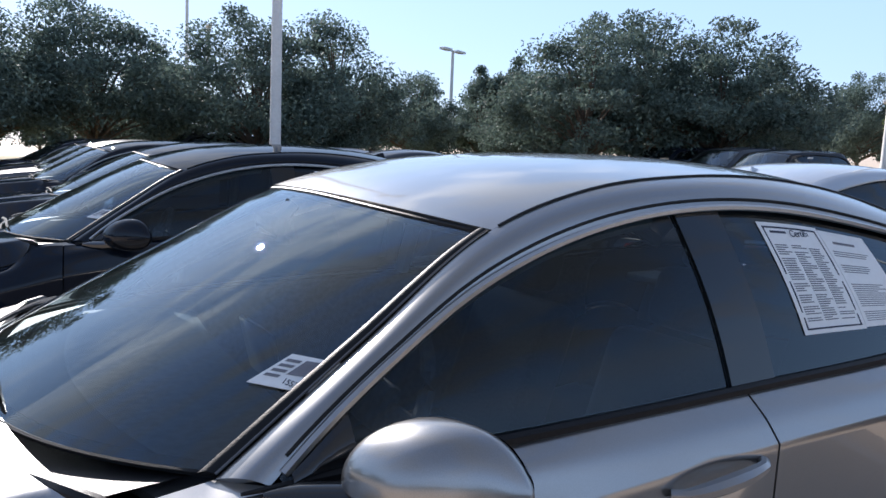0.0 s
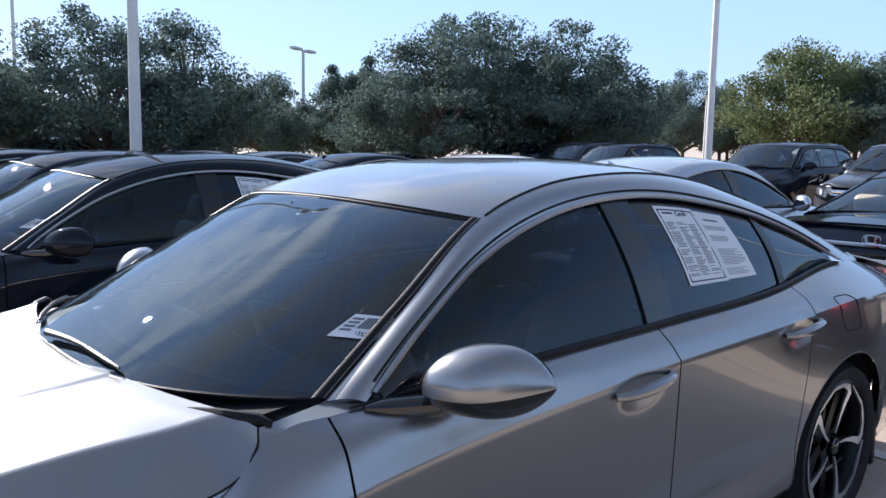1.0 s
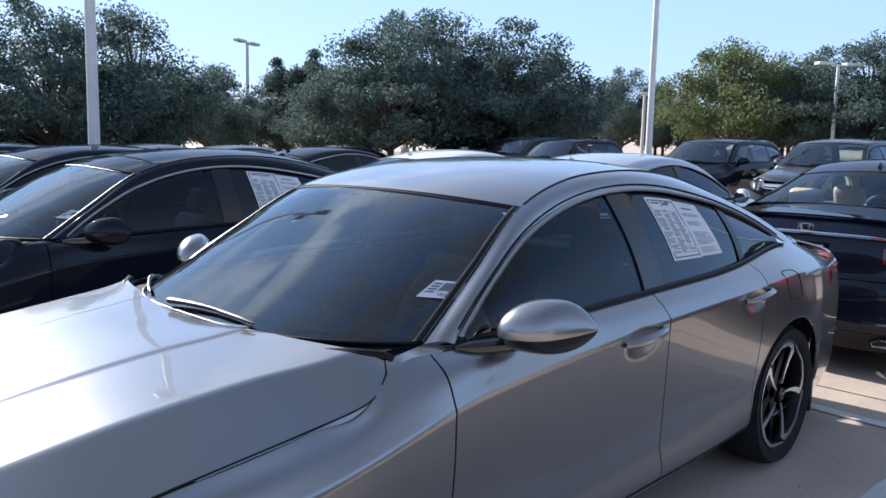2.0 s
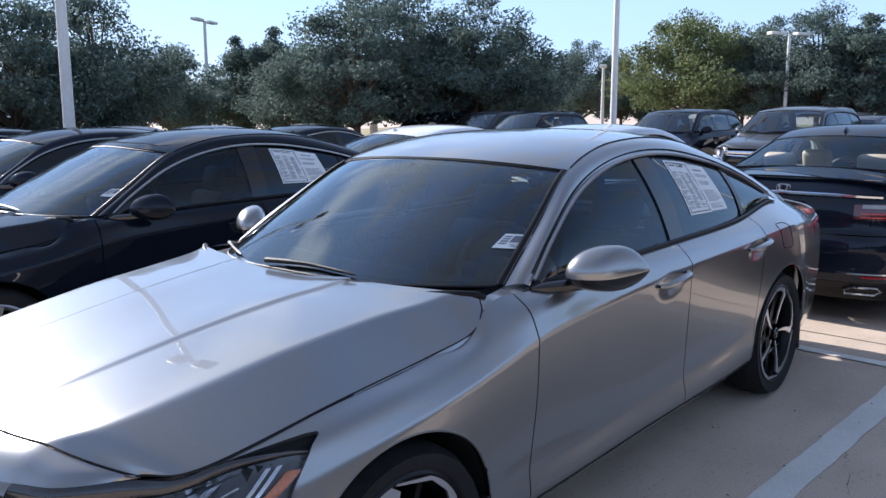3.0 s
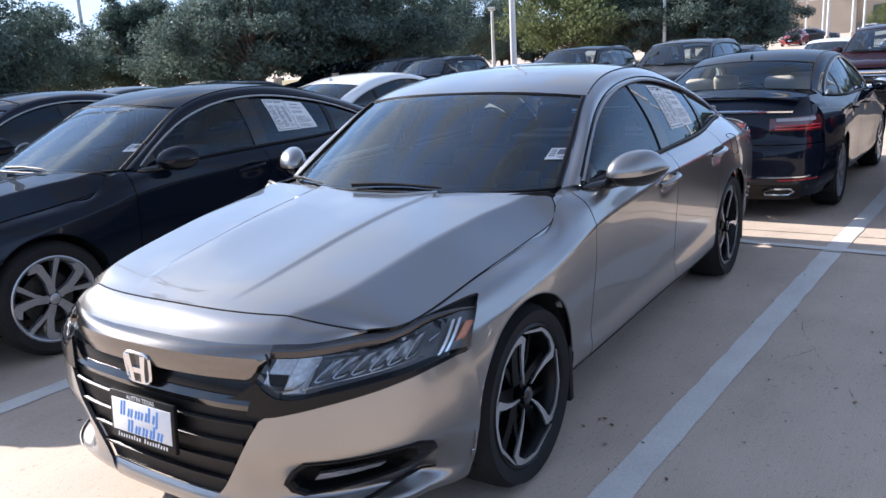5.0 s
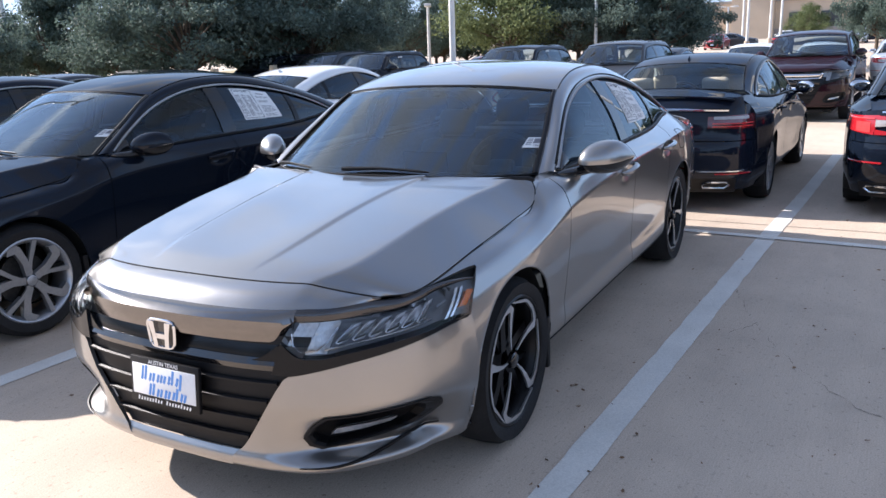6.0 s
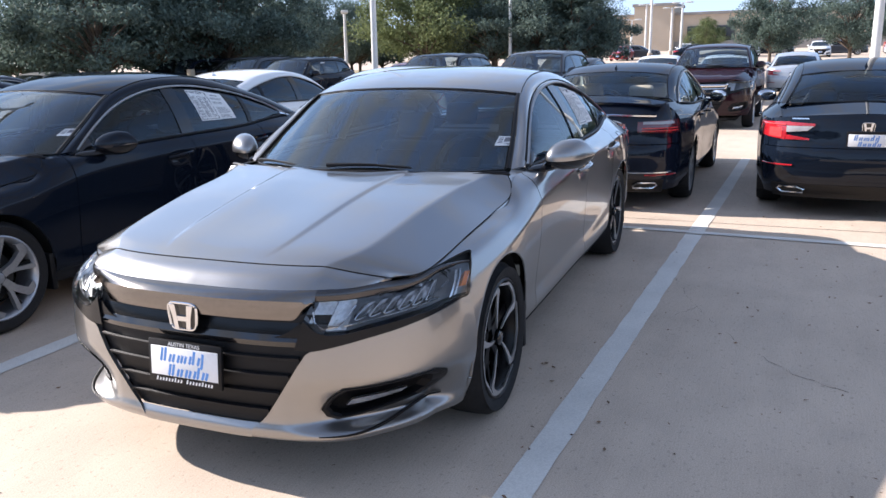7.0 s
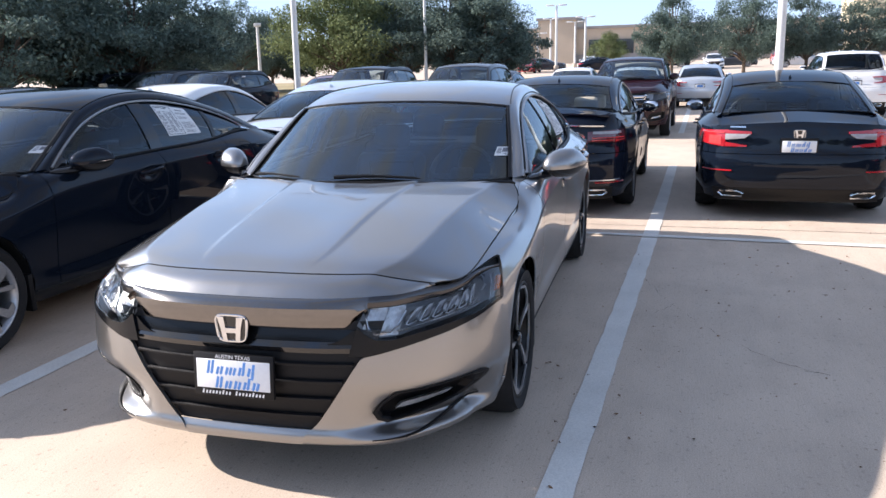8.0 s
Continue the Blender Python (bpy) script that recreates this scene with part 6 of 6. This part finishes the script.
def leaf_material(name, colour, vary):
    m = material(name, colour, 0.7, island=vary, spec=0.15)
    n, l = m.node_tree.nodes, m.node_tree.links
    b = n["Principled BSDF"]
    tr, mix = n.new("ShaderNodeBsdfTranslucent"), n.new("ShaderNodeMixShader")
    mix.inputs[0].default_value = 0.3
    src = b.inputs["Base Color"].links[0].from_socket
    l.new(src, tr.inputs[0])
    l.new(b.outputs[0], mix.inputs[1])
    l.new(tr.outputs[0], mix.inputs[2])
    l.new(mix.outputs[0], n["Material Output"].inputs[0])
    return m


LEAF_OAK = leaf_material("oak_leaf", (0.108, 0.148, 0.125), 0.35)
LEAF_PALE = leaf_material("pale_leaf", (0.14, 0.17, 0.075), 0.35)


def tree_meshes(seed, h, r, leaf, size, clumps=80, per=150, base=0.22, tall=False):
    """Trunk and crown of one tree of height h and crown radius r."""
    rng = np.random.default_rng(seed)
    wood = []
    lean = rng.normal(0, 0.03, 2)
    fork = h * base
    wood.append(tube([(0, 0, 0), (lean[0] * fork, lean[1] * fork, fork * 0.6), (lean[0] * h * 0.4, lean[1] * h * 0.4, h * 0.45), (lean[0] * h, lean[1] * h, h * 0.8)], [0.028 * h, 0.022 * h, 0.015 * h, 0.004 * h], 9))
    centres = []
    while len(centres) < clumps:
        p = rng.uniform(-1, 1, 3)
        d = np.linalg.norm(p)
        if d > 1 or d < 0.35:
            continue
        p = p * (1 + 0.16 * math.sin(5 * math.atan2(p[1], p[0]) + seed) + 0.10 * math.sin(9 * p[2] + seed))
        zz = p[2] * (0.5 if p[2] < 0 else 1.0)
        cx = r * p[0] * (1 - 0.45 * max(p[2], 0) if not tall else 1 - 0.65 * (p[2] + 1) / 2)
        cy = r * p[1] * (1 - 0.45 * max(p[2], 0) if not tall else 1 - 0.65 * (p[2] + 1) / 2)
        centres.append((cx, cy, h * (base + 0.28 + (0.96 - base - 0.28) * zz) if zz > 0 else h * (base + 0.28 + (0.28) * zz * 2 * 0.9)))
    for c in centres[: clumps // 3]:
        z0 = fork * 0.8 + 0.3 * max(c[2] - fork, 0)
        wood.append(tube([(0, 0, z0), (c[0] * 0.45, c[1] * 0.45, lerp(z0, c[2], 0.6)), c], [0.010 * h, 0.006 * h, 0.001 * h], 6))
    pts = []
    for c in centres:
        k = rng.uniform(0.5, 1.25) * r * 0.22
        q = rng.normal(0, 0.5, (per, 3))
        q *= np.minimum(1.0, 1.05 / np.maximum(np.linalg.norm(q, axis=1, keepdims=True), 1e-6))
        pts.append(np.array(c) + q * k * np.array((1, 1, 0.7)))
    pts = np.vstack(pts)
    pts = pts[pts[:, 2] > h * 0.10]
    n = len(pts)
    a = rng.normal(0, 1, (n, 3))
    a /= np.linalg.norm(a, axis=1, keepdims=True)
    b = np.cross(a, rng.normal(0, 1, (n, 3)))
    b /= np.linalg.norm(b, axis=1, keepdims=True)
    sz = size * rng.uniform(0.6, 1.3, (n, 1))
    quads = np.stack([pts - a * sz, pts + b * sz * 0.45 , pts + a * sz, pts - b * sz * 0.45], axis=1).reshape(-1, 3)
    me = bpy.data.meshes.new("crown")
    me.from_pydata(quads.tolist(), [], np.arange(4 * n).reshape(-1, 4).tolist())
    me.materials.append(leaf)
    me.update()
    return mesh_of("trunk", wood, BARK), me


KINDS = {
    "oak": tree_meshes(1, 6.0, 3.3, LEAF_OAK, 0.072, 120, 270),
    "oak2": tree_meshes(2, 6.0, 3.0, LEAF_OAK, 0.072, 112, 270),
    "pale": tree_meshes(3, 5.2, 3.2, LEAF_PALE, 0.072, 105, 240),
    "elm": tree_meshes(4, 6.0, 2.4, LEAF_OAK, 0.075, 90, 240, 0.16, True),
    "far_oak": tree_meshes(5, 6.0, 3.2, LEAF_OAK, 0.16, 100, 62),
    "far_pale": tree_meshes(6, 5.6, 3.1, LEAF_PALE, 0.16, 95, 62),
    "far_elm": tree_meshes(7, 6.0, 2.5, LEAF_OAK, 0.16, 90, 62, 0.16, True),
}


def tree(kind, x, y, scale, turn, label, wide=1.0):
    trunk, crown = KINDS[kind]
    t = thing("tree", label, "tree", "trees round the car park")
    scale *= 1.07
    t.matrix_basis = pose(x, y, land(x), 0, 0, turn) @ Matrix.Diagonal((scale * wide, scale * wide, scale, 1))
    part("trunk", trunk, None, t)
    part("crown", crown, None, t)


DARK, LIGHT, SLIM = "dark green live oak with a dense uneven crown", "sunlit pale green oak with an airy crown", "slim dark green tree with a pointed crown"
rng = random.Random(9)
for kind, az, d, sc, wide, label in (
        ("oak", 97, 23, 0.85, 1.1, DARK), ("oak2", 92, 24, 0.83, 1.1, DARK), ("oak", 85.5, 25, 0.86, 1.0, DARK), ("elm", 81.5, 29, 0.75, 1.1, SLIM), ("oak", 75, 24, 0.84, 1.05, DARK), ("oak2", 69.5, 25.5, 0.86, 0.95, DARK),
        ("oak2", 64, 38, 0.78, 1.1, DARK), ("elm", 59, 42, 0.92, 1.0, SLIM), ("elm", 56.5, 41, 0.98, 1.0, SLIM), ("oak", 51.5, 27, 0.95, 1.0, DARK), ("oak2", 47.5, 29.5, 1.0, 1.1, DARK), ("oak", 42.5, 28.5, 0.92, 1.05, DARK), ("oak2", 55, 31, 0.72, 1.0, DARK),
        ("oak2", 39.5, 33, 0.82, 0.9, DARK), ("oak", 34, 44, 0.86, 0.85, DARK), ("oak2", 31.0, 49, 0.78, 0.9, DARK), ("pale", 26.3, 39, 1.16, 0.95, LIGHT), ("pale", 23.2, 42, 1.08, 0.9, LIGHT)):
    tree(kind, *toward(E0, az, d), sc, rng.uniform(0, 360), label, wide)
for kind, az, d, sc, wide, label in (
        ("oak", 19.0, 42, 0.9, 0.95, DARK), ("oak2", 16.0, 41, 0.95, 0.9, DARK), ("elm", 13.4, 40, 0.86, 1.3, SLIM), ("oak", 12.2, 43, 0.78, 0.8, DARK),
        ("oak2", 0.6, 47, 0.86, 0.75, DARK), ("oak", -4.0, 52, 0.85, 0.9, DARK), ("oak2", -7.8, 54, 0.82, 0.9, DARK), ("oak", -11.0, 56, 0.80, 0.9, DARK), ("pale", 4.9, 88, 0.75, 0.8, LIGHT)):
    tree(kind, *toward(E8, az, d), sc, rng.uniform(0, 360), label, wide)
# the woods that close the view further out
for k in range(34):
    az = 14 + k * 2.9 + rng.uniform(-0.8, 0.8)
    tree(("far_oak", "far_oak", "far_elm")[k % 3], *toward(E0, az, rng.uniform(52, 60)), rng.uniform(0.72, 0.98), rng.uniform(0, 360), "dark green tree in the far belt of trees")
# an unseen ring added behind the camera, for paint and glass to mirror
for k in range(26):
    az = 118 + k * 8.2 + rng.uniform(-2, 2)
    tree(("far_oak", "far_pale", "far_oak")[k % 3], *toward(E0, az, rng.uniform(26, 48)), rng.uniform(0.8, 1.1), rng.uniform(0, 360), "green tree at the edge of the lot")
strip("grass_verge", -80, 43.5, 26, 40.5, 47, 0.004, DRY_GRASS, "dry tan and green grass under the trees")
strip("grass_verge", 50, 4, 50, 60, 26, 0.004, DRY_GRASS, "dry tan and green grass under the trees")

# ---- buildings far off ----
STUCCO = material("tan_stucco", (0.46, 0.38, 0.29), 0.9, vary=0.08, scale=0.3, fine=0.06, fine_scale=9)
CREAM = material("cream_stucco", (0.62, 0.53, 0.36), 0.9, vary=0.06, scale=0.4, fine=0.05, fine_scale=9)
STONE_BAND = material("grey_stone_band", (0.27, 0.25, 0.23), 0.85, vary=0.1, scale=0.5)
DARK_GLASS = material("dark_window", (0.03, 0.035, 0.04), 0.1, spec=0.8, fine=0.2, fine_scale=3)


def store():
    b = thing("store_building", "long tan store building with a raised corner block", "building")
    b.matrix_basis = pose(150, 4, 0)
    w = part("wall", block(0, 40, -30, 34, 0, 6.2, 0), STUCCO, b)
    part("parapet", block(-0.3, 40.3, -30.3, 34.3, 6.2, 6.7, 0), STONE_BAND, b)
    part("corner_block", block(-2, 12, 13.5, 20.5, 0, 7.9, 0), STUCCO, b)
    part("corner_cap", block(-2.3, 12.3, 13.2, 20.8, 7.9, 8.4, 0), STONE_BAND, b)
    part("stone_band", block(-0.4, 0.2, -30, 34, 0, 1.6, 0), STONE_BAND, b)
    for i in range(8):
        y = -27 + i * 5.0
        part("window", block(-0.35, 0.2, y, y + 3.2, 1.6, 4.2, 0), DARK_GLASS, b)
    return b


def canopy_building():
    b = thing("dealership_building", "cream building with a columned canopy", "building")
    b.matrix_basis = pose(165, -45.0, 0) @ Matrix.Diagonal((1, 1, 1.35, 1))
    part("roof_band", block(0, 30, -14, 10, 4.2, 8.5, 0.05), CREAM, b)
    part("wall", block(6, 30, -14, 9, 0, 4.2, 0), STUCCO, b)
    part("window", block(5.8, 6.1, -12, 7, 0.5, 3.6, 0), DARK_GLASS, b)
    for y in (9.4, 5.2, 1.0, -3.2):
        part("column", block(0.1, 0.9, y - 0.4, y + 0.4, 0, 4.2, 0.03), CREAM, b)
    return b


store()
canopy_building()
# kerbed island at the end of the far row
isl = tagged(part("kerb", [block(37, 43.5, -2.6, -0.9, -0.32, -0.15, 0.04)], CONCRETE), "raised concrete kerb island with a tree", "kerb", kind="structure")
tagged(part("island_grass", [block(37.3, 43.2, -2.35, -1.15, -0.2, -0.135, 0.02)], DRY_GRASS), "dry grass on the kerb island", "grass", kind="structure")
